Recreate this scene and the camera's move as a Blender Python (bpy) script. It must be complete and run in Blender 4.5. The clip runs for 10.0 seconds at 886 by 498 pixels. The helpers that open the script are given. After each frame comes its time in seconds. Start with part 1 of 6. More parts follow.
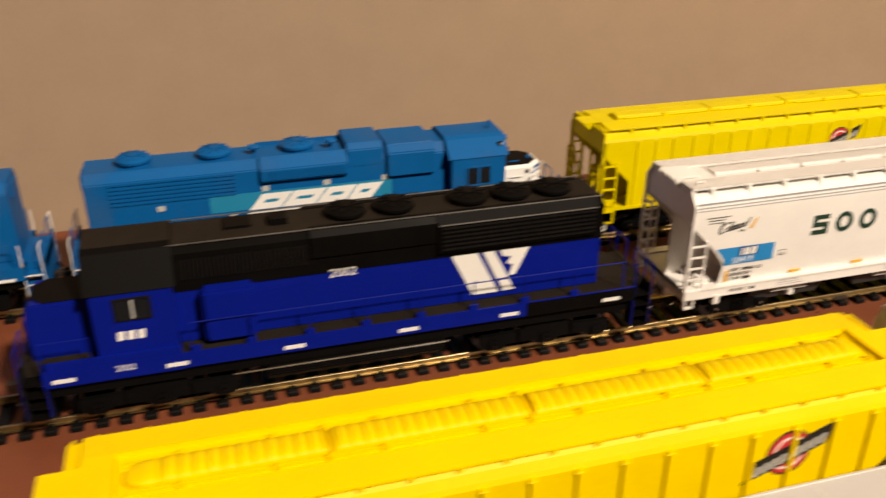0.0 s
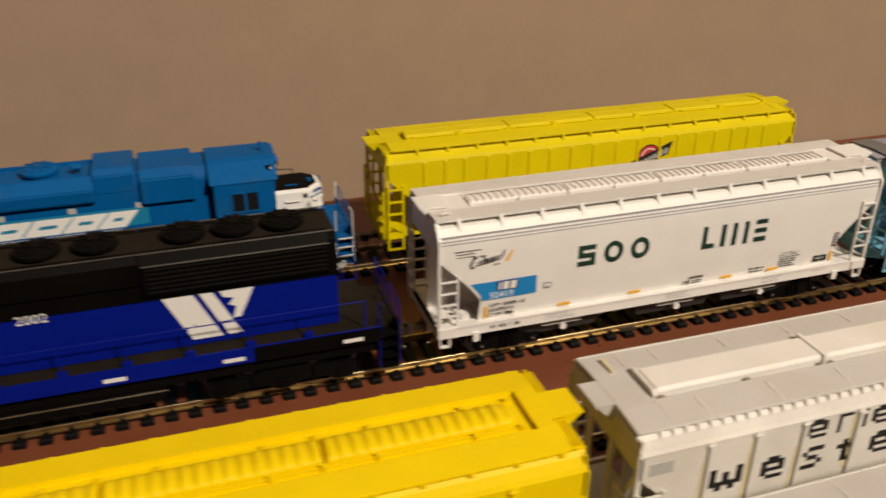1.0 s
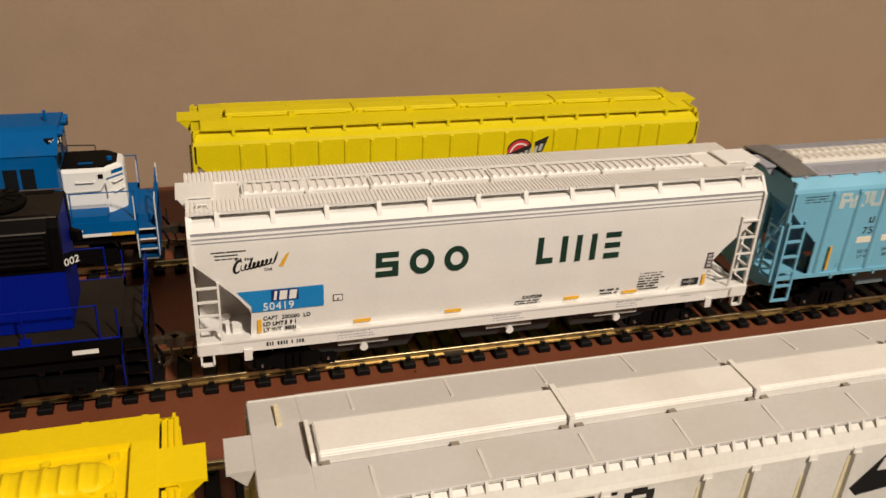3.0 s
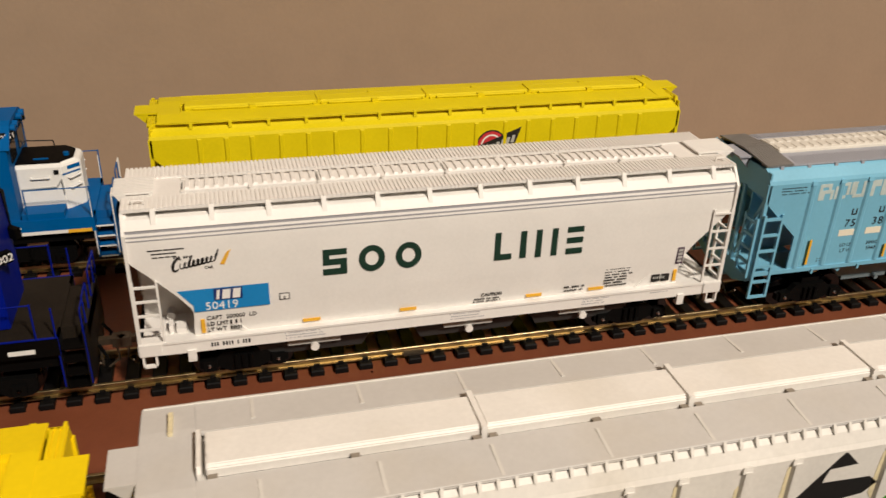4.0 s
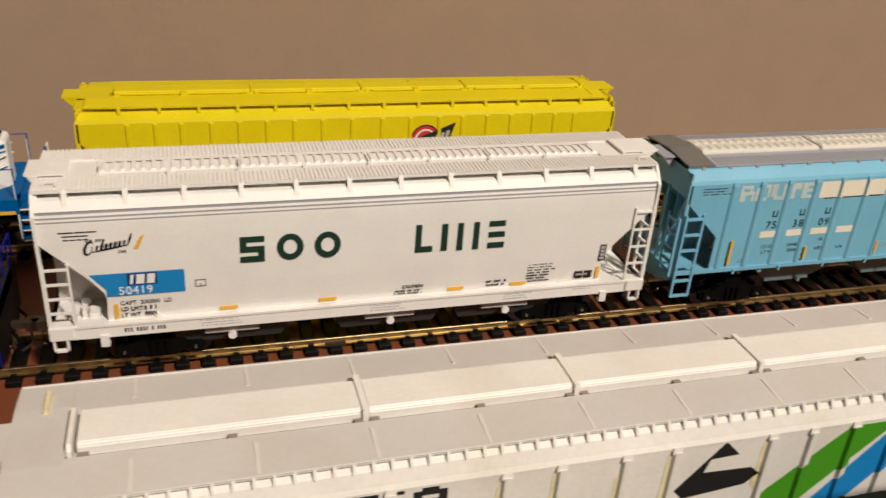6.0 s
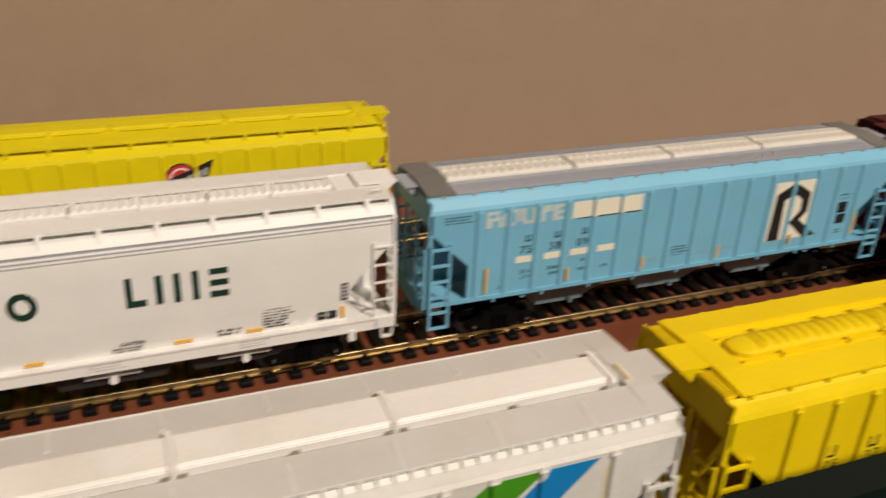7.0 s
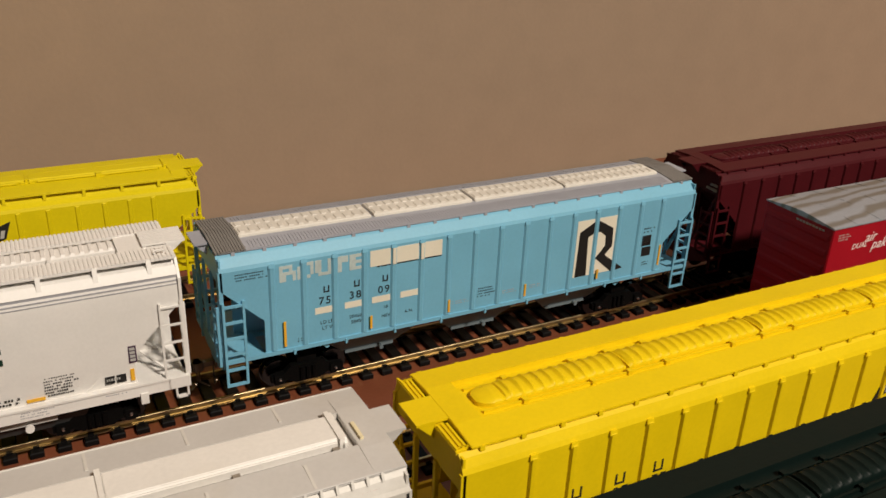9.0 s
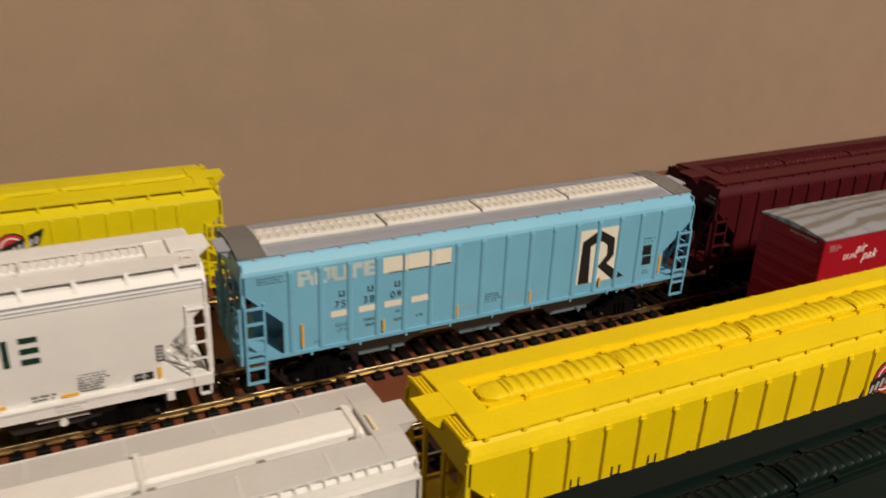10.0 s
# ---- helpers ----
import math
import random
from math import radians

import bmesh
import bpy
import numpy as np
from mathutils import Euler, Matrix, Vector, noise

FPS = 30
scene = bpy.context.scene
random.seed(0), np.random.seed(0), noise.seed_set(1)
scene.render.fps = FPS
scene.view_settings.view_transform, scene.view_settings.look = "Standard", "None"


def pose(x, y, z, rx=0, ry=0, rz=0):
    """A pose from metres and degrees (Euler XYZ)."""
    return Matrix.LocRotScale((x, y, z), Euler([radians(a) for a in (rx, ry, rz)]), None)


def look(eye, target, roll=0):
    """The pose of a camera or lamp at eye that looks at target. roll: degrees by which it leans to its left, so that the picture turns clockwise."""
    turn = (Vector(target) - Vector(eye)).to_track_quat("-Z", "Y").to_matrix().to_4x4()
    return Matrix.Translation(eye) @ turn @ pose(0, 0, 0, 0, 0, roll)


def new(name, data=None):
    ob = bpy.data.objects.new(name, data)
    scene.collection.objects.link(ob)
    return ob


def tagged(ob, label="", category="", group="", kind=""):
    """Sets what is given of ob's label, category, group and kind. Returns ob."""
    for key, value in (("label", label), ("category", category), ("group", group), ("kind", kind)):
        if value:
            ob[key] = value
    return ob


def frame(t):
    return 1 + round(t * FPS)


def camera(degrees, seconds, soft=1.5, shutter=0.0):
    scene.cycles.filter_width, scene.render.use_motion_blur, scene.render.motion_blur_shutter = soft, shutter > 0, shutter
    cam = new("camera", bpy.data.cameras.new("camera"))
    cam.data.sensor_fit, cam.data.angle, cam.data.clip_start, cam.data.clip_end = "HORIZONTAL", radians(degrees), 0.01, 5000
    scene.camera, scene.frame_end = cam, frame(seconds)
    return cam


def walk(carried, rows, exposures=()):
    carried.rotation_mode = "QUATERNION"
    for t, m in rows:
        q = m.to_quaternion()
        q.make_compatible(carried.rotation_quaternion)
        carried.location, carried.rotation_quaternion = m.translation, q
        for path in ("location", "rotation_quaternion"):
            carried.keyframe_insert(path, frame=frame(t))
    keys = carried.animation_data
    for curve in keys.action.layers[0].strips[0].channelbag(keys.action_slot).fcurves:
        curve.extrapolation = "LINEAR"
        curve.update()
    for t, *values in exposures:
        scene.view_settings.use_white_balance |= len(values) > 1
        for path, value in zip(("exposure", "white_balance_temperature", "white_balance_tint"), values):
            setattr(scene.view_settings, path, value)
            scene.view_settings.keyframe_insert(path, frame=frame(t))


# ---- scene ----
cam = camera(54.6, 10.0, soft=1.5, shutter=0.6)
PATH = [
    (0, (-0.2619, -0.2681, 0.1830), (-0.0119, 0.5917, -0.2623), 0.11),
    (0.5, (-0.2184, -0.2705, 0.1892), (0.0515, 0.5820, -0.2586), -0.02),
    (1, (-0.1749, -0.2651, 0.1855), (0.1094, 0.5813, -0.2646), 0.58),
    (1.5, (-0.1543, -0.2596, 0.1752), (0.1675, 0.5760, -0.2700), 1.70),
    (2, (-0.1352, -0.2485, 0.1784), (0.2318, 0.5735, -0.2570), 2.60),
    (2.2, (-0.1242, -0.2497, 0.1760), (0.2414, 0.5737, -0.2580), 2.91),
    (3.3, (-0.0815, -0.2391, 0.1655), (0.1566, 0.6151, -0.2966), 2.47),
    (3.5, (-0.0774, -0.2390, 0.1665), (0.1573, 0.6157, -0.2967), 2.16),
    (4, (-0.0655, -0.2377, 0.1634), (0.1719, 0.6159, -0.3004), 1.98),
    (4.5, (-0.0601, -0.2404, 0.1631), (0.1798, 0.6129, -0.2998), 2.50),
    (5, (-0.0578, -0.2425, 0.1629), (0.1850, 0.6109, -0.2983), 3.39),
    (5.2, (-0.0566, -0.2427, 0.1623), (0.1855, 0.6111, -0.2986), 3.59),
    (6.3, (-0.0434, -0.2445, 0.1615), (0.2386, 0.5975, -0.2985), 4.1),
    (6.5, (-0.0215, -0.2454, 0.1624), (0.2566, 0.5972, -0.2988), 2.86),
    (7, (0.0138, -0.2480, 0.1680), (0.3564, 0.5786, -0.2785), 2.80),
    (7.5, (0.0306, -0.2522, 0.1727), (0.4181, 0.5625, -0.2587), 2.77),
    (8, (0.0411, -0.2546, 0.1750), (0.4556, 0.5513, -0.2476), 3.06),
    (8.5, (0.0476, -0.2582, 0.1752), (0.4726, 0.5440, -0.2442), 2.90),
    (9, (0.0526, -0.2639, 0.1776), (0.4815, 0.5390, -0.2363), 2.48),
    (9.5, (0.0535, -0.2671, 0.1793), (0.4814, 0.5376, -0.2324), 2.25),
    (9.8, (0.0532, -0.2704, 0.1785), (0.4765, 0.5368, -0.2305), 2.40),
    (10, (0.0456, -0.2777, 0.1841), (0.4657, 0.5344, -0.2208), 2.57),
]
walk(cam, [(t, look(eye, target, roll)) for t, eye, target, roll in PATH],
     exposures=[(0, 0.40, 7000, 12), (0.5, 0.16, 6850, 11), (1, -0.1, 6650, 10), (1.5, -0.25, 6550, 10), (2, -0.3, 6500, 10), (2.2, -0.28, 6500, 10), (3.5, 0.0, 6400, 10), (4.5, 0.0, 6350, 10), (6.5, -0.08, 6300, 10), (8, -0.2, 6350, 10), (10, -0.24, 6350, 10)])

# ---- light ----
world = bpy.data.worlds.new("room_world")
world.use_nodes = True
world.node_tree.nodes["Background"].inputs[0].default_value = (1.0, 0.86, 0.7, 1)
world.node_tree.nodes["Background"].inputs[1].default_value = 0.12
scene.world = world


def area_lamp(name, eye, target, size, watts, colour):
    d = bpy.data.lights.new(name, "AREA")
    d.shape, d.size, d.energy, d.color = "DISK", size, watts, colour
    ob = new(name, d)
    ob.matrix_world = look(eye, target)
    return ob


area_lamp("ceiling_light", (0.84, -2.02, 2.20), (0.05, -0.05, 0), 0.26, 121, (1.0, 0.875, 0.73))


# ---- materials ----
def paint(name, colour, rough=0.45, spread=0.06, grain=900.0, bump=0.02, metal=0.0, coat=0.0, dirt=0.25, dirt_colour=None, spec=0.5):
    """Paint or plastic: two scales of tone variation, fine relief, and a random tint by piece."""
    m = bpy.data.materials.new(name)
    m.use_nodes = True
    t = m.node_tree
    b = t.nodes["Principled BSDF"]
    co = t.nodes.new("ShaderNodeTexCoord")
    n1 = t.nodes.new("ShaderNodeTexNoise")
    n1.inputs["Scale"].default_value, n1.inputs["Detail"].default_value = 60, 5
    n2 = t.nodes.new("ShaderNodeTexNoise")
    n2.inputs["Scale"].default_value, n2.inputs["Detail"].default_value = grain, 3
    for n in (n1, n2):
        t.links.new(co.outputs["Object"], n.inputs["Vector"])
    r = t.nodes.new("ShaderNodeMapRange")
    r.inputs["From Min"].default_value, r.inputs["From Max"].default_value = 0.3, 0.7
    r.inputs["To Min"].default_value, r.inputs["To Max"].default_value = 1 - spread, 1 + spread
    t.links.new(n1.outputs["Fac"], r.inputs["Value"])
    r2 = t.nodes.new("ShaderNodeMapRange")
    r2.inputs["From Min"].default_value, r2.inputs["From Max"].default_value = 0.3, 0.7
    r2.inputs["To Min"].default_value, r2.inputs["To Max"].default_value = 1 - spread * 0.6, 1 + spread * 0.6
    t.links.new(n2.outputs["Fac"], r2.inputs["Value"])
    mu = t.nodes.new("ShaderNodeMath")
    mu.operation = "MULTIPLY"
    t.links.new(r.outputs[0], mu.inputs[0])
    t.links.new(r2.outputs[0], mu.inputs[1])
    hsv = t.nodes.new("ShaderNodeHueSaturation")
    hsv.inputs["Color"].default_value = (*colour, 1)
    t.links.new(mu.outputs[0], hsv.inputs["Value"])
    last = hsv.outputs["Color"]
    if dirt_colour:
        n3 = t.nodes.new("ShaderNodeTexNoise")
        n3.inputs["Scale"].default_value, n3.inputs["Detail"].default_value = 35, 8
        t.links.new(co.outputs["Object"], n3.inputs["Vector"])
        r3 = t.nodes.new("ShaderNodeMapRange")
        r3.inputs["From Min"].default_value, r3.inputs["From Max"].default_value = 0.5, 0.75
        r3.inputs["To Max"].default_value = dirt
        t.links.new(n3.outputs["Fac"], r3.inputs["Value"])
        mx = t.nodes.new("ShaderNodeMix")
        mx.data_type = "RGBA"
        t.links.new(r3.outputs[0], mx.inputs["Factor"])
        t.links.new(last, mx.inputs["A"])
        mx.inputs["B"].default_value = (*dirt_colour, 1)
        last = mx.outputs["Result"]
    t.links.new(last, b.inputs["Base Color"])
    rr = t.nodes.new("ShaderNodeMapRange")
    rr.inputs["To Min"].default_value, rr.inputs["To Max"].default_value = max(0.05, rough - 0.1), min(1, rough + 0.1)
    t.links.new(n1.outputs["Fac"], rr.inputs["Value"])
    t.links.new(rr.outputs[0], b.inputs["Roughness"])
    b.inputs["Metallic"].default_value = metal
    b.inputs["Coat Weight"].default_value = coat
    b.inputs["Specular IOR Level"].default_value = spec
    bp = t.nodes.new("ShaderNodeBump")
    bp.inputs["Strength"].default_value, bp.inputs["Distance"].default_value = bump * 5, 0.0003
    t.links.new(n2.outputs["Fac"], bp.inputs["Height"])
    t.links.new(bp.outputs[0], b.inputs["Normal"])
    return m


YELLOW = paint("yellow_paint", (0.78, 0.57, 0.0015), 0.5, 0.04, spec=0.2)
YELLOW_AGED = paint("lemon_yellow_paint", (0.67, 0.545, 0.002), 0.5, 0.05, spec=0.2)
WHITE = paint("white_paint", (0.78, 0.76, 0.73), 0.45, 0.03)
CREAM = paint("grey_white_paint", (0.75, 0.725, 0.685), 0.5, 0.05, dirt=0.3, dirt_colour=(0.5, 0.44, 0.32))
CREAM_SIDE = paint("dirty_grey_white_paint", (0.675, 0.65, 0.605), 0.5, 0.06, dirt=0.35, dirt_colour=(0.44, 0.38, 0.28))
CREAM_ROOF = paint("light_grey_roof_paint", (0.53, 0.515, 0.495), 0.5, 0.04, dirt=0.3, dirt_colour=(0.47, 0.40, 0.28))
SKY = paint("sky_blue_paint", (0.175, 0.435, 0.60), 0.45, 0.04)
GREY_ROOF = paint("galvanised_roof_paint", (0.335, 0.345, 0.39), 0.5, 0.06)
GREY_WALK = paint("dark_grey_grating", (0.20, 0.19, 0.18), 0.6, 0.08)
HATCH_CREAM = paint("cream_hatch_plastic", (0.64, 0.61, 0.55), 0.5, 0.05)
MAROON = paint("maroon_paint", (0.062, 0.0055, 0.0085), 0.5, 0.08, spec=0.2)
RED = paint("red_paint", (0.33, 0.006, 0.016), 0.4, 0.04, spec=0.2)
GREEN_DARK = paint("dark_green_paint", (0.0032, 0.009, 0.0075), 0.5, 0.08, spec=0.14)
ROYAL = paint("royal_blue_paint", (0.0012, 0.0085, 0.205), 0.42, 0.05, spec=0.14)
LOCO_BLUE = paint("medium_blue_paint", (0.0003, 0.088, 0.285), 0.5, 0.05, spec=0.08, dirt=0.45, dirt_colour=(0.045, 0.085, 0.17))
TEAL = paint("teal_patch_paint", (0.008, 0.20, 0.36), 0.45, 0.04)
BLACK = paint("black_paint", (0.005, 0.0045, 0.0045), 0.45, 0.15, spec=0.35)
BLACK_ROOF = paint("satin_black_paint", (0.0032, 0.0028, 0.0026), 0.5, 0.15, spec=0.05)
EDGE_GLINT = paint("edge_glint_grey", (0.06, 0.053, 0.046), 0.45, 0.3, spec=0.3)
DUSTY = paint("dusty_black_paint", (0.017, 0.013, 0.0095), 0.75, 0.2, spec=0.05, dirt=0.4, dirt_colour=(0.028, 0.022, 0.016))
UNDER = paint("black_plastic", (0.003, 0.003, 0.003), 0.5, 0.2, spec=0.07)
WHEEL = paint("blackened_steel", (0.045, 0.042, 0.042), 0.16, 0.1, metal=1.0)
BRIGHT = paint("bright_steel", (0.45, 0.44, 0.43), 0.25, 0.05, metal=1.0)
COUPLER = paint("dark_bronze_metal", (0.09, 0.07, 0.05), 0.4, 0.15, metal=0.7)
RAIL = paint("nickel_brass_rail", (0.40, 0.315, 0.17), 0.36, 0.16, metal=1.0, dirt=0.5, dirt_colour=(0.15, 0.11, 0.065))
TIE = paint("black_tie_plastic", (0.004, 0.0036, 0.0036), 0.5, 0.2, bump=0.06, spec=0.13)
BOARD = paint("brown_board_paint", (0.17, 0.048, 0.02), 0.55, 0.07, 600, 0.05, dirt=0.35, dirt_colour=(0.12, 0.035, 0.016))
WALL_DIM = paint("unseen_wall_dark", (0.04, 0.034, 0.028), 0.8, 0.03, 400, 0.05)
WALL = paint("beige_wall_paint", (0.325, 0.229, 0.154), 0.8, 0.03, 400, 0.05)
CEIL = paint("unseen_ceiling_dark", (0.12, 0.115, 0.11), 0.8, 0.03, 200)
FLOOR_DIM = paint("unseen_floor_dark", (0.08, 0.06, 0.045), 0.95, 0.15, 300, 0.2)


def streaked(name, light, dark, rough):
    """Sheet metal with soft wavy bands of grime across its length."""
    m = paint(name, light, rough, 0.06, metal=0.4)
    t = m.node_tree
    b = t.nodes["Principled BSDF"]
    co = t.nodes.new("ShaderNodeTexCoord")
    w = t.nodes.new("ShaderNodeTexWave")
    w.bands_direction = "Y"
    w.inputs["Scale"].default_value, w.inputs["Distortion"].default_value = 48, 8.0
    w.inputs["Detail"].default_value, w.inputs["Detail Scale"].default_value = 3.0, 1.0
    mp = t.nodes.new("ShaderNodeMapping")
    mp.inputs["Rotation"].default_value = (0, 0, -0.22)
    mp.inputs["Scale"].default_value = (0.45, 1, 1)
    t.links.new(co.outputs["Object"], mp.inputs["Vector"])
    t.links.new(mp.outputs[0], w.inputs["Vector"])
    r = t.nodes.new("ShaderNodeMapRange")
    r.inputs["From Min"].default_value, r.inputs["From Max"].default_value, r.inputs["To Max"].default_value = 0.35, 0.9, 0.75
    t.links.new(w.outputs["Fac"], r.inputs["Value"])
    mx = t.nodes.new("ShaderNodeMix")
    mx.data_type = "RGBA"
    t.links.new(r.outputs[0], mx.inputs["Factor"])
    t.links.new(b.inputs["Base Color"].links[0].from_socket, mx.inputs["A"])
    mx.inputs["B"].default_value = (*dark, 1)
    t.links.new(mx.outputs["Result"], b.inputs["Base Color"])
    return m


STREAKED = streaked("streaked_galvanised_steel", (0.37, 0.40, 0.455), (0.17, 0.145, 0.105), 0.38)
INK_GREEN = paint("dark_green_ink", (0.008, 0.035, 0.022), 0.5, 0.05)
INK_BLACK = paint("black_ink", (0.014, 0.013, 0.013), 0.5, 0.05)
INK_GREY = paint("grey_ink", (0.36, 0.36, 0.39), 0.5, 0.05)
INK_WHITE = paint("white_ink", (0.78, 0.77, 0.74), 0.5, 0.03)
INK_CREAM = paint("cream_ink", (0.78, 0.73, 0.60), 0.5, 0.03)
INK_FADED = paint("faded_cream_ink", (0.48, 0.56, 0.55), 0.5, 0.12)
INK_BLUE = paint("blue_ink", (0.01, 0.21, 0.52), 0.5, 0.04)
INK_GREENY = paint("leaf_green_ink", (0.06, 0.27, 0.01), 0.5, 0.04)
INK_ORANGE = paint("amber_reflector_ink", (0.78, 0.42, 0.03), 0.4, 0.04)
INK_RED = paint("red_ink", (0.52, 0.03, 0.04), 0.5, 0.04)
INK_PALE = paint("faded_grey_ink", (0.42, 0.42, 0.40), 0.5, 0.04)
SLATE = paint("slate_grey_bay", (0.13, 0.17, 0.19), 0.55, 0.1)
SHADOW_GREY = paint("bay_shadow_grey", (0.025, 0.025, 0.025), 0.6, 0.1)
LATCH = paint("dark_latch_paint", (0.20, 0.17, 0.135), 0.6, 0.2)
SEAM = paint("pale_seam_paint", (0.60, 0.58, 0.54), 0.5, 0.05)
GLASS_DARK = paint("dark_window_plastic", (0.01, 0.011, 0.013), 0.12, 0.05)


# ---- building helpers ----
def box(bm, x0, x1, y0, y1, z0, z1):
    v = [bm.verts.new((x, y, z)) for x in (x0, x1) for y in (y0, y1) for z in (z0, z1)]
    for f in ((0, 1, 3, 2), (4, 6, 7, 5), (0, 4, 5, 1), (2, 3, 7, 6), (0, 2, 6, 4), (1, 5, 7, 3)):
        bm.faces.new([v[i] for i in f])


def loft(bm, rings, closed=True, caps=True):
    """Skin rings of equal length; closed: each ring is a loop."""
    vs = [[bm.verts.new(p) for p in r] for r in rings]
    n = len(vs[0])
    for a, b in zip(vs, vs[1:]):
        for i in range(n if closed else n - 1):
            j = (i + 1) % n
            bm.faces.new((a[i], a[j], b[j], b[i]))
    if caps and closed:
        bm.faces.new(vs[0][::-1])
        bm.faces.new(vs[-1])


def sweep_x(bm, outline, x0, x1):
    """An outline of (y, z) drawn out from x0 to x1."""
    loft(bm, [[(x, y, z) for y, z in outline] for x in (x0, x1)])


def sweep_y(bm, outline, y0, y1):
    """An outline of (x, z) drawn out from y0 to y1."""
    loft(bm, [[(x, y, z) for x, z in outline] for y in (y0, y1)])


def sweep_z(bm, outline, z0, z1):
    loft(bm, [[(x, y, z) for x, y in outline] for z in (z0, z1)])


def tube(bm, a, b, r, n=6, r2=None):
    a, b = Vector(a), Vector(b)
    d = (b - a).normalized()
    u = d.orthogonal().normalized()
    w = d.cross(u)
    ring = lambda c, q: [tuple(c + (u * math.cos(2 * math.pi * i / n) + w * math.sin(2 * math.pi * i / n)) * q) for i in range(n)]
    loft(bm, [ring(a, r), ring(b, r if r2 is None else r2)])


def rod(bm, points, r, n=5):
    for a, b in zip(points, points[1:]):
        tube(bm, a, b, r, n)


def part(name, bm, material, parent=None, label="", smooth=False, bevel=0.0):
    if bevel:
        bmesh.ops.remove_doubles(bm, verts=bm.verts, dist=1e-7)
        sharp = [e for e in bm.edges if len(e.link_faces) == 2 and e.calc_face_angle(0) > 0.6]
        bmesh.ops.bevel(bm, geom=sharp, offset=bevel, segments=2, affect="EDGES", clamp_overlap=True)
    bmesh.ops.recalc_face_normals(bm, faces=bm.faces)
    me = bpy.data.meshes.new(name)
    bm.to_mesh(me)
    bm.free()
    me.materials.append(material)
    if smooth:
        for p in me.polygons:
            p.use_smooth = True
        me.set_sharp_from_angle(angle=0.7)
    ob = new(name, me)
    ob.parent = parent
    if label:
        ob["label"] = label
    return ob


def share(ob, x, y, z, name=None):
    """Another piece on the same mesh, moved by x, y, z."""
    c = new(name or ob.name.split(".")[0], ob.data)
    c.parent = ob.parent
    c.location = (ob.location.x + x, ob.location.y + y, ob.location.z + z)
    if "label" in ob:
        c["label"] = ob["label"]
    return c


def thing(name, label, category, x, y, z, turn=0.0, group="", kind=""):
    ob = new(name)
    ob.empty_display_size = 0.01
    ob.matrix_basis = pose(x, y, z, 0, 0, turn)
    return tagged(ob, label, category, group, kind)


RT = 0.0045   # rail top above the board
PROUD = 0.00008


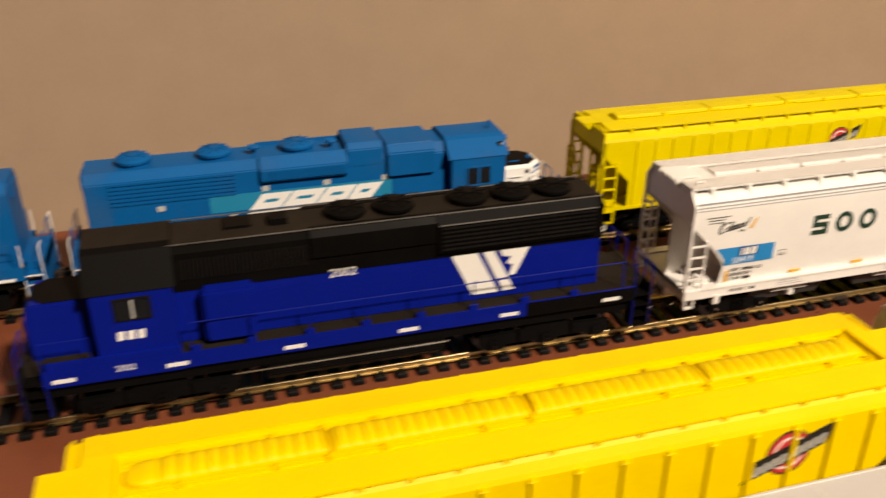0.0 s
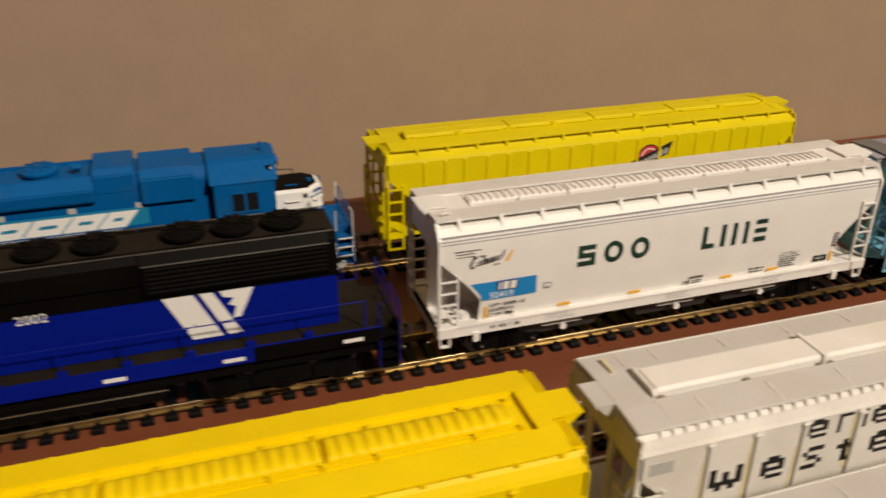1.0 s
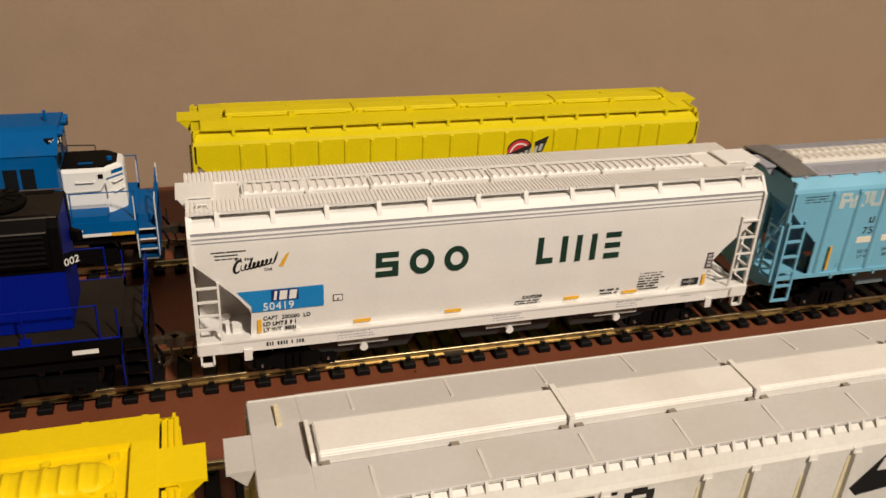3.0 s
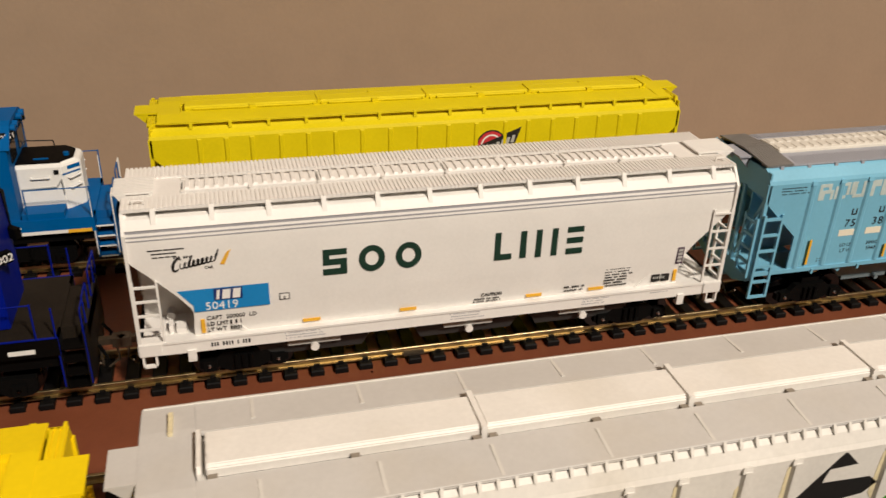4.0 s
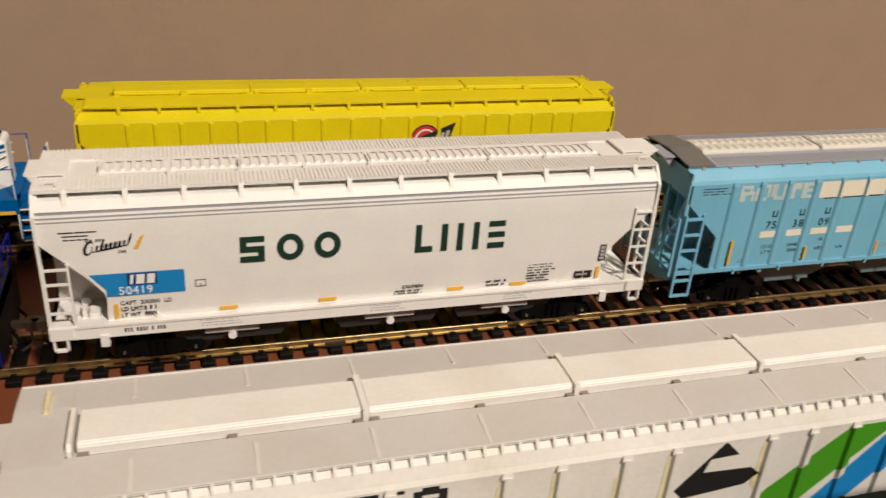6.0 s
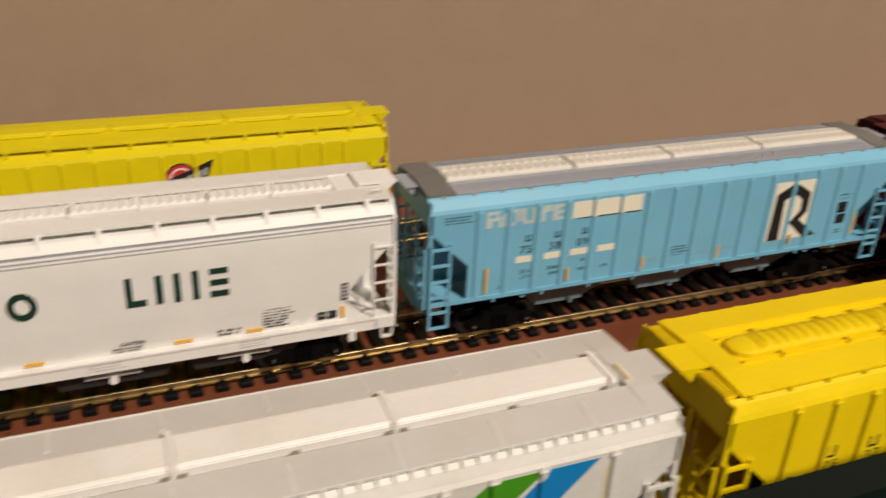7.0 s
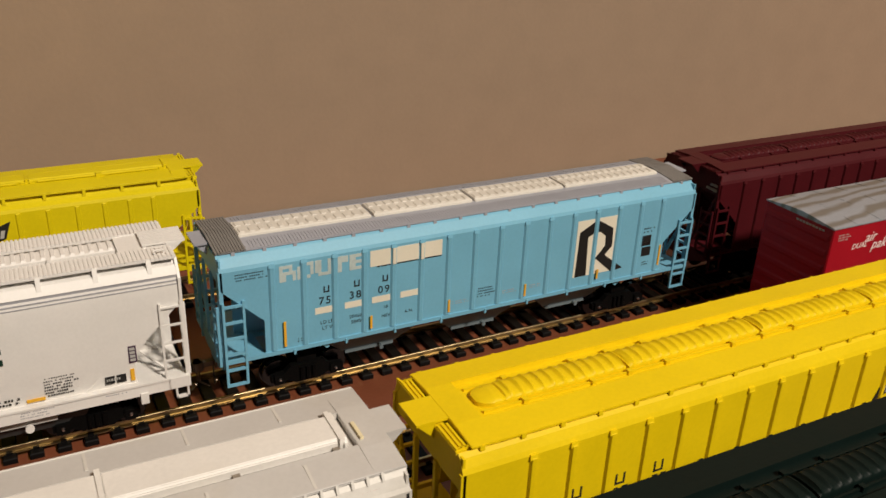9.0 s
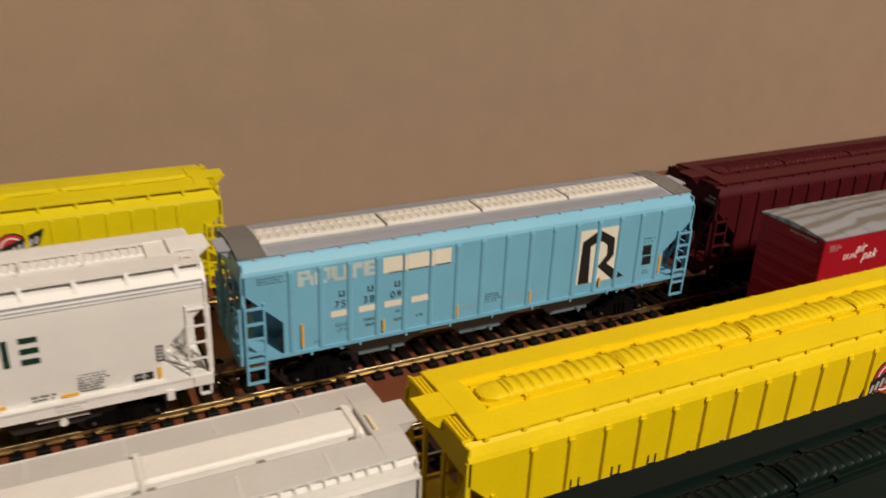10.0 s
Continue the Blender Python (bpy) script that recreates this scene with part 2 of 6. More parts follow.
class Side:
    """Draws flat marks on a plane y = const facing -y, in x along and z up."""

    def __init__(self, parent, y):
        self.parent, self.y = parent, y

    def poly(self, outline, material, name="marking", label="", lift=1.0):
        bm = bmesh.new()
        sweep_y(bm, outline, self.y - PROUD * lift, self.y + 0.0002)
        return part(name, bm, material, self.parent, label)

    def rect(self, x0, x1, z0, z1, material, name="marking", label="", lift=1.0, slant=0.0):
        return self.poly([(x0, z0), (x1, z0), (x1 + slant, z1), (x0 + slant, z1)], material, name, label, lift)

    def ring(self, x0, x1, z0, z1, band, material, name="marking", label=""):
        bm = bmesh.new()
        cx, cz, rx, rz = (x0 + x1) / 2, (z0 + z1) / 2, (x1 - x0) / 2, (z1 - z0) / 2
        n = 28
        rows = []
        for i in range(n + 1):
            a = 2 * math.pi * i / n
            c, s = math.cos(a), math.sin(a)
            o = (cx + rx * c, cz + rz * s)
            q = (cx + (rx - band) * c, cz + (rz - band) * s)
            rows.append([(o[0], self.y - PROUD, o[1]), (q[0], self.y - PROUD, q[1]), (q[0], self.y + 0.0002, q[1]), (o[0], self.y + 0.0002, o[1])])
        loft(bm, rows, True, False)
        return part(name, bm, material, self.parent, label)

    def lines(self, x0, x1, z, n, pitch, material, name="small_print", ragged=0.25, seed=1, high=0.40, dash=1.0):
        """Rows of tiny unreadable print as broken bars."""
        rnd = random.Random(seed)
        bm = bmesh.new()
        for i in range(n):
            zz = z - i * pitch
            x, end = x0 + rnd.random() * ragged * (x1 - x0) * 0.3, x1 - rnd.random() * ragged * (x1 - x0)
            while x < end:
                w = pitch * (0.30 + 0.22 * rnd.random()) * dash
                sweep_y(bm, [(x, zz), (min(x + w, end), zz), (min(x + w, end), zz + pitch * high), (x, zz + pitch * high)], self.y - PROUD, self.y + 0.0002)
                x += w + pitch * (0.26 if rnd.random() < 0.8 else 0.9) / dash
        return part(name, bm, material, self.parent)

    def text(self, words, x, z, size, material, name="lettering", stretch=1.0, lean=0.0, label="", spread=1.0, lift=1.0, bold=0.0):
        cu = bpy.data.curves.new("lettering", "FONT")
        cu.body, cu.size, cu.extrude, cu.shear, cu.space_character = words, size, 0.0001, lean, spread
        cu.resolution_u, cu.offset = 3, bold
        tmp = bpy.data.objects.new("lettering_curve", cu)
        me = bpy.data.meshes.new_from_object(tmp)
        bpy.data.objects.remove(tmp)
        me.transform(Matrix(((stretch, 0, 0, x), (0, 0, -1, self.y - PROUD * lift + 0.0001), (0, 1, 0, z), (0, 0, 0, 1))))
        me.materials.clear()
        me.materials.append(material)
        ob = new(name, me)
        ob.parent = self.parent
        if label:
            ob["label"] = label
        return ob

    def ribbon(self, pts, width, material, name="script_mark", label="", lift=1.0):
        """A pen stroke along points, thicker in the middle."""
        bm = bmesh.new()
        rows, n = [], len(pts)
        for i, (x, z) in enumerate(pts):
            (xa, za), (xb, zb) = pts[max(0, i - 1)], pts[min(n - 1, i + 1)]
            d = math.hypot(xb - xa, zb - za) or 1
            w = width * (0.35 + 0.65 * math.sin(math.pi * i / (n - 1))) / 2
            ox, oz = -(zb - za) / d * w, (xb - xa) / d * w
            rows.append([(x + ox, self.y - PROUD * lift, z + oz), (x - ox, self.y - PROUD * lift, z - oz), (x - ox, self.y + 0.0002, z - oz), (x + ox, self.y + 0.0002, z + oz)])
        loft(bm, rows)
        return part(name, bm, material, self.parent, label)

    def cells(self, rows, x0, x1, z0, z1, material, name="lettering", label="", lift=1.0):
        """A block shape from rows of # cells, top row first."""
        bm = bmesh.new()
        w, h = (x1 - x0) / len(rows[0]), (z1 - z0) / len(rows)
        for j, row in enumerate(rows):
            for i, cell in enumerate(row):
                if cell == "#":
                    box(bm, x0 + i * w, x0 + (i + 1) * w, self.y - PROUD * lift, self.y + 0.0002, z1 - (j + 1) * h, z1 - j * h)
        bmesh.ops.remove_doubles(bm, verts=bm.verts, dist=1e-6)
        return part(name, bm, material, self.parent, label)


def word_on(parent, words, centre, facing, size, material, name="number", label=""):
    """Lettering centred at a point on an upright plane that faces the given way."""
    n = Vector(facing).normalized()
    r = Vector((0, 0, 1)).cross(n)
    cu = bpy.data.curves.new("lettering", "FONT")
    cu.body, cu.size, cu.extrude, cu.resolution_u, cu.align_x, cu.align_y = words, size, 0.00006, 3, "CENTER", "CENTER"
    tmp = bpy.data.objects.new("lettering_curve", cu)
    me = bpy.data.meshes.new_from_object(tmp)
    bpy.data.objects.remove(tmp)
    me.transform(Matrix(((r.x, 0, n.x, centre[0]), (r.y, 0, n.y, centre[1]), (r.z, 1, n.z, centre[2]), (0, 0, 0, 1))))
    me.materials.clear()
    me.materials.append(material)
    ob = new(name, me)
    ob.parent = parent
    if label:
        ob["label"] = label
    return ob


def number_board(parent, words, x, y, z, facing, wide, high, material):
    """A small upright board with a number, on a corner that faces slantwise."""
    n = Vector((*facing, 0)).normalized()
    r = Vector((0, 0, 1)).cross(n)
    bm = bmesh.new()
    c = Vector((x, y, z))
    rings = []
    for d in (-0.0022, 0.0):
        rings.append([tuple(c + r * (u * wide / 2) + Vector((0, 0, v * high / 2)) + n * d) for u, v in ((-1, -1), (1, -1), (1, 1), (-1, 1))])
    loft(bm, rings)
    board_part = part("number_board", bm, material, parent, "black number board", bevel=0.0002)
    word_on(board_part, words, tuple(c + n * 0.00012), n, high * 0.95, INK_WHITE)
    return board_part


# ---- the room and the board ----
def slab(name, x0, x1, y0, y1, z0, z1, material, label, category):
    bm = bmesh.new()
    box(bm, x0, x1, y0, y1, z0, z1)
    return tagged(part(name, bm, material), label, category, kind="structure")


slab("wall_north", -2.2, 2.6, 0.160, 0.28, -0.9, 2.5, WALL, "plain beige painted wall behind the layout", "wall")
# added unseen walls, ceiling and floor; their dark colours hold down bounced light
slab("wall_south", -2.2, 2.6, -2.42, -2.3, -0.9, 2.5, WALL_DIM, "unseen room wall kept dark to limit bounce light", "wall")
slab("wall_west", -2.32, -2.2, -2.42, 0.28, -0.9, 2.5, WALL_DIM, "unseen room wall kept dark to limit bounce light", "wall")
slab("wall_east", 2.6, 2.72, -2.42, 0.28, -0.9, 2.5, WALL_DIM, "unseen room wall kept dark to limit bounce light", "wall")
slab("ceiling", -2.32, 2.72, -2.42, 0.28, 2.5, 2.6, CEIL, "unseen ceiling kept dark to limit bounce light", "ceiling")
slab("floor", -2.32, 2.72, -2.42, 0.28, -1.0, -0.9, FLOOR_DIM, "unseen room floor kept dark to limit bounce light", "floor")
bm = bmesh.new()
box(bm, -1.2, 1.4, -0.42, 0.158, -0.02, 0.0)
board = tagged(part("layout_board", bm, BOARD, bevel=0.0015), "reddish-brown painted wooden layout board along the wall", "board", kind="structure")


# ---- track ----
TIE_STEP = 0.0080


def track(y, x0, x1, label):
    tr = thing("track", label, "track", 0, y, 0, group="parallel tracks on the board")
    bm = bmesh.new()
    w, h = 0.0021, 0.0020
    loft(bm, [[(-w, -0.0126, 0), (w, -0.0126, 0), (w, 0.0126, 0), (-w, 0.0126, 0)],
              [(-w, -0.0126, h * 0.85), (w, -0.0126, h * 0.85), (w, 0.0126, h * 0.85), (-w, 0.0126, h * 0.85)],
              [(-w * 0.86, -0.0122, h), (w * 0.86, -0.0122, h), (w * 0.86, 0.0122, h), (-w * 0.86, 0.0122, h)]])
    for s in (-1, 1):
        for q in (-0.0016, 0.0016):
            box(bm, -0.0009, 0.0009, s * 0.0083 + q - 0.0005, s * 0.0083 + q + 0.0005, h - 0.0002, h + 0.0008)
    first = part("tie", bm, TIE, tr)
    first.location = (x0 + 0.001, 0, 0)
    n = int((x1 - x0) / TIE_STEP)
    rnd = random.Random(int(y * 1000) + 500)
    for i in range(1, n):
        share(first, i * TIE_STEP + rnd.uniform(-0.0003, 0.0003), rnd.uniform(-0.0003, 0.0003), 0)
    prof = [(-0.00125, 0.0022), (0.00125, 0.0022), (0.00125, 0.0025), (0.0002, 0.0027), (0.0002, 0.0038), (0.0005, 0.0039), (0.0005, RT - 0.0001), (0.0004, RT),
            (-0.0004, RT), (-0.0005, RT - 0.0001), (-0.0005, 0.0039), (-0.0002, 0.0038), (-0.0002, 0.0027), (-0.00125, 0.0025)]
    for s in (-1, 1):
        bm = bmesh.new()
        sweep_x(bm, [(yy + s * 0.00885, z) for yy, z in prof], x0, x1)
        part("rail", bm, RAIL, tr)
    return tr


T1, T2, T25, T3, T4 = 0.0805, -0.0008, -0.0590, -0.1190, -0.1745
track(T1, -0.62, 0.62, "rear model track with brassy rails on black plastic ties")
mid = track(T2, -0.62, 0.72, "model track with brassy rails on black plastic ties")
track(T25, -0.55, 0.72, "mostly empty model track with black plastic ties")
track(T3, -0.50, 0.62, "model track beneath a row of hopper cars")
track(T4, -0.36, 0.46, "front model track on the brown board")


for s in (-1, 1):
    bm = bmesh.new()
    sweep_x(bm, [(s * 0.00885 - 0.0016, 0.0020), (s * 0.00885 + 0.0016, 0.0020), (s * 0.00885 + 0.0016, 0.0028), (s * 0.00885 + 0.0006, 0.0032), (s * 0.00885 - 0.0006, 0.0032), (s * 0.00885 - 0.0016, 0.0028)], -0.0145, -0.0145 + 0.0068)
    part("rail_joiner", bm, COUPLER, mid, "dark metal rail joiner")
rnd = random.Random(7)
for i in range(2):
    bm = bmesh.new()
    r = rnd.uniform(0.0003, 0.0007)
    bmesh.ops.create_icosphere(bm, subdivisions=1, radius=r)
    for v in bm.verts:
        v.co = v.co * rnd.uniform(0.6, 1.2)
    crumb = part("crumb", bm, CREAM if i else TIE, None, smooth=True)
    crumb.location = ((-0.0257, -0.0150, r * 0.5), (-0.1150, -0.0420, r * 0.5))[i]
    tagged(crumb, "tiny crumb of debris on the brown board", "debris", group="crumbs on the board")


# ---- running gear ----
def truck(parent, x, hw=0.0135, base=0.0205, loco=False, z=0.0):
    """A two-axle truck: side frames with axle boxes and springs, four wheels on axles."""
    tk = new("truck")
    tk.parent = parent
    tk.location = (x, 0, 0)
    tk["label"] = "black plastic truck with metal wheels"
    r = 0.0056 if loco else 0.0052
    h = base / 2
    axles = (-h, 0, h) if loco else (-h, h)
    for s in (-1, 1):
        bm = bmesh.new()
        y0, y1 = sorted((s * (hw - 0.0022), s * hw))
        out = [(-h - 0.005, r - 0.0006), (-h - 0.003, r - 0.0022), (-h + 0.003, r - 0.0022), (-h + 0.0055, r - 0.0004), (-0.0055, r - 0.0004), (-0.003, r - 0.0022), (0.003, r - 0.0022), (0.0055, r - 0.0004), (h - 0.0055, r - 0.0004), (h - 0.003, r - 0.0022),
               (h + 0.003, r - 0.0022), (h + 0.005, r - 0.0006), (h + 0.005, r + 0.0036), (0.010, r + 0.0040), (0.008, r + 0.0056), (-0.008, r + 0.0056), (-0.010, r + 0.0040), (-h - 0.005, r + 0.0036)] if loco else [(-h - 0.003, r - 0.0012), (-h + 0.003, r - 0.0012), (-0.0045, 0.0024), (0.0045, 0.0024), (h - 0.003, r - 0.0012), (h + 0.003, r - 0.0012),
               (h + 0.003, r + 0.0012), (h - 0.002, r + 0.002), (0.006, r + 0.0042), (-0.006, r + 0.0042), (-h + 0.002, r + 0.002), (-h - 0.003, r + 0.0012)]
        sweep_y(bm, out, y0, y1)
        for q in (-0.0022, 0, 0.0022) if not loco else (-0.0105, 0.0105):
            tube(bm, (q, s * (hw + 0.0002), 0.0036 if not loco else 0.0062), (q, s * (hw + 0.0002), 0.0082 if not loco else 0.0106), 0.0009, 6)
        for q in axles:
            box(bm, q - 0.002, q + 0.002, *sorted((s * (hw - 0.001), s * (hw + 0.0008))), r - 0.0018, r + 0.0018)
        part("side_frame", bm, UNDER, tk)
        for q in axles:
            bm = bmesh.new()
            tube(bm, (q, s * 0.0072, r), (q, s * 0.0098, r), r, 20)
            tube(bm, (q, s * 0.0066, r), (q, s * 0.0072, r), r + 0.0006, 20)
            part("wheel", bm, WHEEL, tk, smooth=True)
            bm = bmesh.new()
            tube(bm, (q, s * (hw + 0.0006), r), (q, s * (hw + 0.0013), r), 0.0008, 10, 0.0004)
            part("axle_cap", bm, BRIGHT if not loco else WHEEL, tk, smooth=True)
    bm = bmesh.new()
    box(bm, -0.0035, 0.0035, -hw + 0.001, hw - 0.001, 0.005, 0.0115)
    for q in axles:
        tube(bm, (q, -hw + 0.001, r), (q, hw - 0.001, r), 0.0008, 6)
    part("bolster", bm, UNDER, tk)
    return tk


def coupler(parent, x, s, z=0.0095):
    bm = bmesh.new()
    box(bm, *sorted((x, x - s * 0.008)), -0.0026, 0.0026, z - 0.0012, z + 0.0014)
    box(bm, *sorted((x, x + s * 0.0045)), -0.0011, 0.0011, z - 0.001, z + 0.001)
    sweep_z(bm, [(x + s * 0.004, -0.002), (x + s * 0.0068, -0.0024), (x + s * 0.0082, -0.0004), (x + s * 0.0066, 0.0002), (x + s * 0.0068, 0.0018), (x + s * 0.004, 0.0014)], z - 0.0016, z + 0.0016)
    part("coupler", bm, COUPLER, parent)
    bm = bmesh.new()
    rod(bm, [(x + s * 0.005, -0.0006, z - 0.0012), (x + s * 0.0055, -0.0012, z - 0.0062), (x + s * 0.0025, -0.0038, z - 0.0072)], 0.00035)
    rod(bm, [(x + s * 0.001, -0.0045, z + 0.001), (x + s * 0.0022, -0.0105, z - 0.002), (x + s * 0.0022, -0.015, z + 0.002)], 0.0003)
    part("uncoupling_rod", bm, COUPLER, parent)


def ladder(parent, x0, x1, y, z0, z1, n, material, along="x", thick=0.0006):
    """Two stiles and n rungs; along x on a side, along y on an end (x0, x1 are then y values and y is x)."""
    bm = bmesh.new()
    f = (lambda a, z: (a, y, z)) if along == "x" else (lambda a, z: (y, a, z))

    def bar(a0, a1, zz0, zz1):
        t = thick
        if along == "x":
            box(bm, a0, a1, y - t, y + t, zz0, zz1)
        else:
            box(bm, y - t, y + t, a0, a1, zz0, zz1)
    bar(x0 - thick, x0 + thick, z0, z1)
    bar(x1 - thick, x1 + thick, z0, z1)
    for i in range(n):
        z = z0 + thick + (z1 - z0 - 0.002) * i / max(1, n - 1)
        bar(x0 + thick, x1 - thick, z - thick, z + thick)
    return part("ladder", bm, material, parent)


# ---- ribbed covered hopper ----
def ribbed_hopper(x0, x1, y, label, body_mat, roof_mat, walk_mat, hatch_mat, hatch="trough", rib0=0.0145, rib_step=0.01075, turn=0.0, group="", bays=3, low=0.0, rib_mat=None, eave=0.0150, lead=0.0090, tail=0.0105, ribs=None, hatch_h=1.0):
    """A ribbed covered hopper from end to end; returns the thing and its near side's drawing plane."""
    L = (x1 - x0) / 2
    car = thing("covered_hopper", label, "hopper car", (x0 + x1) / 2, y, RT, turn, group)
    W, SB, ST, EV, EZ = 0.0180, 0.0200 - low, 0.0522 - low, eave, 0.0568 - low
    rib_mat = rib_mat or body_mat
    gap = {"lid": 0.0015, "trough": 0.0005, "box": 0.0005}.get(hatch, 0.0)
    cw = {"lid": 0.0040, "box": 0.0060}.get(hatch, 0.0074)
    end_in = 0.0003 if hatch == "box" else 0.0034
    # the shell: side sheets with cut corners and a cove up to the eave
    for s in (-1, 1):
        bm = bmesh.new()
        side = [(-L + 0.0006, 0.0458 - low), (-L + 0.0142, 0.0325 - low), (-L + 0.0142, SB), (L - 0.0142, SB), (L - 0.0142, 0.0325 - low), (L - 0.0006, 0.0458 - low), (L - 0.0006, ST), (-L + 0.0006, ST)]
        sweep_y(bm, side, *sorted((s * W, s * (W - 0.0006))))
        cove = [(s * W, ST), (s * (W - 0.0005), ST + 0.0012), (s * (EV + 0.0011), EZ - 0.0008 - gap), (s * EV, EZ + 0.0001 - gap), (s * (EV - 0.0006), EZ - 0.0004 - gap), (s * (W - 0.0011), ST)]
        if hatch != "box":
            sweep_x(bm, cove, -L + 0.0004, L - 0.0004)
        part("side_sheet", bm, body_mat, car)
        if hatch == "box":
            bm = bmesh.new()
            sweep_x(bm, cove, -L + 0.0004, L - 0.0004)
            part("cove", bm, body_mat, car)
        if hatch == "box" and s > 0:
            bm = bmesh.new()
            sweep_x(bm, [(s * (EV - 0.0002), EZ + 0.0003), (s * (EV + 0.0004), EZ + 0.0002), (s * (EV + 0.0004), EZ + 0.0007), (s * (EV - 0.0001), EZ + 0.0009)], -L + 0.0006, L - 0.0006)
            part("eave_bead", bm, body_mat, car)
        if gap:
            bm = bmesh.new()
            box(bm, -L + 0.0010, L - 0.0010, *sorted((s * (EV - 0.0012), s * (EV - 0.0007))), EZ - gap - 0.0012, EZ + 0.0003)
            part("eave_strip", bm, body_mat, car)
        bm = bmesh.new()
        box(bm, -L + 0.0002, L - 0.0002, *sorted((s * (W - 0.0004), s * (W + 0.0006))), SB - 0.0012, SB + 0.0002)
        part("side_sill", bm, body_mat, car)
        bm = bmesh.new()
        box(bm, -0.0004, 0.0004, *sorted((s * (W - 0.0002), s * (W + 0.0010))), SB - 0.0022, SB - 0.0004)
        first = part("sill_tab", bm, body_mat, car)
        first.location = (-L + 0.024, 0, 0)
        for i in range(1, 9):
            share(first, (2 * L - 0.048) * i / 8, 0, 0)
    for s in (-1, 1):
        e = s * L
        bm = bmesh.new()
        # end bulkhead above, slope sheet below
        box(bm, *sorted((e - s * 0.0006, e - s * 0.0012)), -W + 0.0006, W - 0.0006, 0.0470 - low, EZ - 0.0008)
        sweep_y(bm, [(e - s * 0.0010, 0.0482 - low), (e - s * 0.0360, 0.0165 - low), (e - s * 0.0370, 0.0172 - low), (e - s * 0.0020, 0.0490 - low)], -W + 0.0007, W - 0.0007)
        part("slope_sheet", bm, body_mat, car)
        bm = bmesh.new()
        sweep_y(bm, [(e - s * 0.0078, SB - 0.0010), (e - s * 0.0078, 0.0428 - low), (e - s * 0.0340, 0.0190 - low), (e - s * 0.0340, SB - 0.0010)], -0.0003, 0.0003)
        part("shear_plate", bm, body_mat, car)
    for s in (-1, 1):
        e = s * L
        for t in (-1, 1):
            bm = bmesh.new()
            box(bm, *sorted((e, e - s * 0.0013)), *sorted((t * W, t * (W - 0.0012))), SB - 0.003, ST)
            part("corner_post", bm, body_mat, car)
            bm = bmesh.new()
            box(bm, *sorted((e, e - s * 0.0010)), *sorted((t * 0.0060, t * 0.0048)), SB - 0.001, 0.0475 - low)
            part("end_post", bm, body_mat, car)
            bm = bmesh.new()
            sweep_x(bm, [(t * 0.0175, 0.0465 - low), (t * 0.0165, 0.0472 - low), (t * 0.0060, 0.0225), (t * 0.0070, 0.0215)], *sorted((e - s * 0.0003, e - s * 0.0009)))
            part("end_brace", bm, body_mat, car)
        bm = bmesh.new()
        box(bm, *sorted((e - s * 0.0002, e - s * 0.0140)), -W + 0.0013, W - 0.0013, SB - 0.0016, SB - 0.0004)
        box(bm, *sorted((e - s * 0.0002, e - s * 0.0260)), -0.0034, 0.0034, SB - 0.0085, SB - 0.0016)
        sweep_x(bm, [(-W + 0.0013, SB - 0.0005), (-W + 0.0013, SB - 0.004), (-0.009, SB - 0.0072), (0.009, SB - 0.0072), (W - 0.0013, SB - 0.004), (W - 0.0013, SB - 0.0005)], *sorted((e - s * 0.0001, e - s * 0.0010)))
        part("end_sill", bm, body_mat, car)
        for t in (-1, 1):
            xs = sorted((e - s * 0.0008, e - s * 0.0074))
            ladder(car, xs[0], xs[1], t * (W + 0.0005), 0.0098, 0.0415 - low * 0.6, 6, body_mat, thick=0.00042)
            ys = sorted((t * (W - 0.0008), t * (W - 0.0072)))
            ladder(car, ys[0], ys[1], e + s * 0.0008, SB - 0.002, 0.0400 - low, 5, body_mat, "y", thick=0.00042)
        coupler(car, e, s)
        truck(car, e - s * 0.0300)
    # ribs
    n = int((2 * L - 2 * rib0) / rib_step + 0.5) + 1
    step = (2 * L - 2 * rib0) / (n - 1)
    bm = bmesh.new()
    q = 0.00055
    wq = 0.00135 if hatch == "slab" else 0.00100
    dep = {"lid": 0.0004, "slab": 0.0006}.get(hatch, 0.0008)
    loft(bm, [[(-q, -W - dep, SB + 0.0004), (q, -W - dep, SB + 0.0004), (wq, -W + 0.0001, SB + 0.0004), (-wq, -W + 0.0001, SB + 0.0004)],
              [(-q, -W - dep, ST - 0.0006), (q, -W - dep, ST - 0.0006), (wq, -W + 0.0001, ST - 0.0001), (-wq, -W + 0.0001, ST - 0.0001)]])
    if hatch != "lid":
        loft(bm, [[(-0.0011, -W - 0.0007, ST - 0.0009), (0.0011, -W - 0.0007, ST - 0.0009), (0.0011, -W + 0.0004, ST - 0.0009), (-0.0011, -W + 0.0004, ST - 0.0009)],
                  [(-0.0009, -W - 0.0004, ST + 0.0003), (0.0009, -W - 0.0004, ST + 0.0003), (0.0009, -W + 0.0006, ST + 0.0003), (-0.0009, -W + 0.0006, ST + 0.0003)]])
    first = part("rib", bm, rib_mat, car)
    spots = [x - (x0 + x1) / 2 for x in ribs] if ribs else [-L + rib0 + i * step for i in range(n)]
    first.location = (spots[0], 0, 0)
    for x in spots[1:]:
        share(first, x - spots[0], 0, 0)
    for x in spots:
        c = share(first, x - spots[0], 0, 0)
        c.rotation_euler = (0, 0, math.pi)
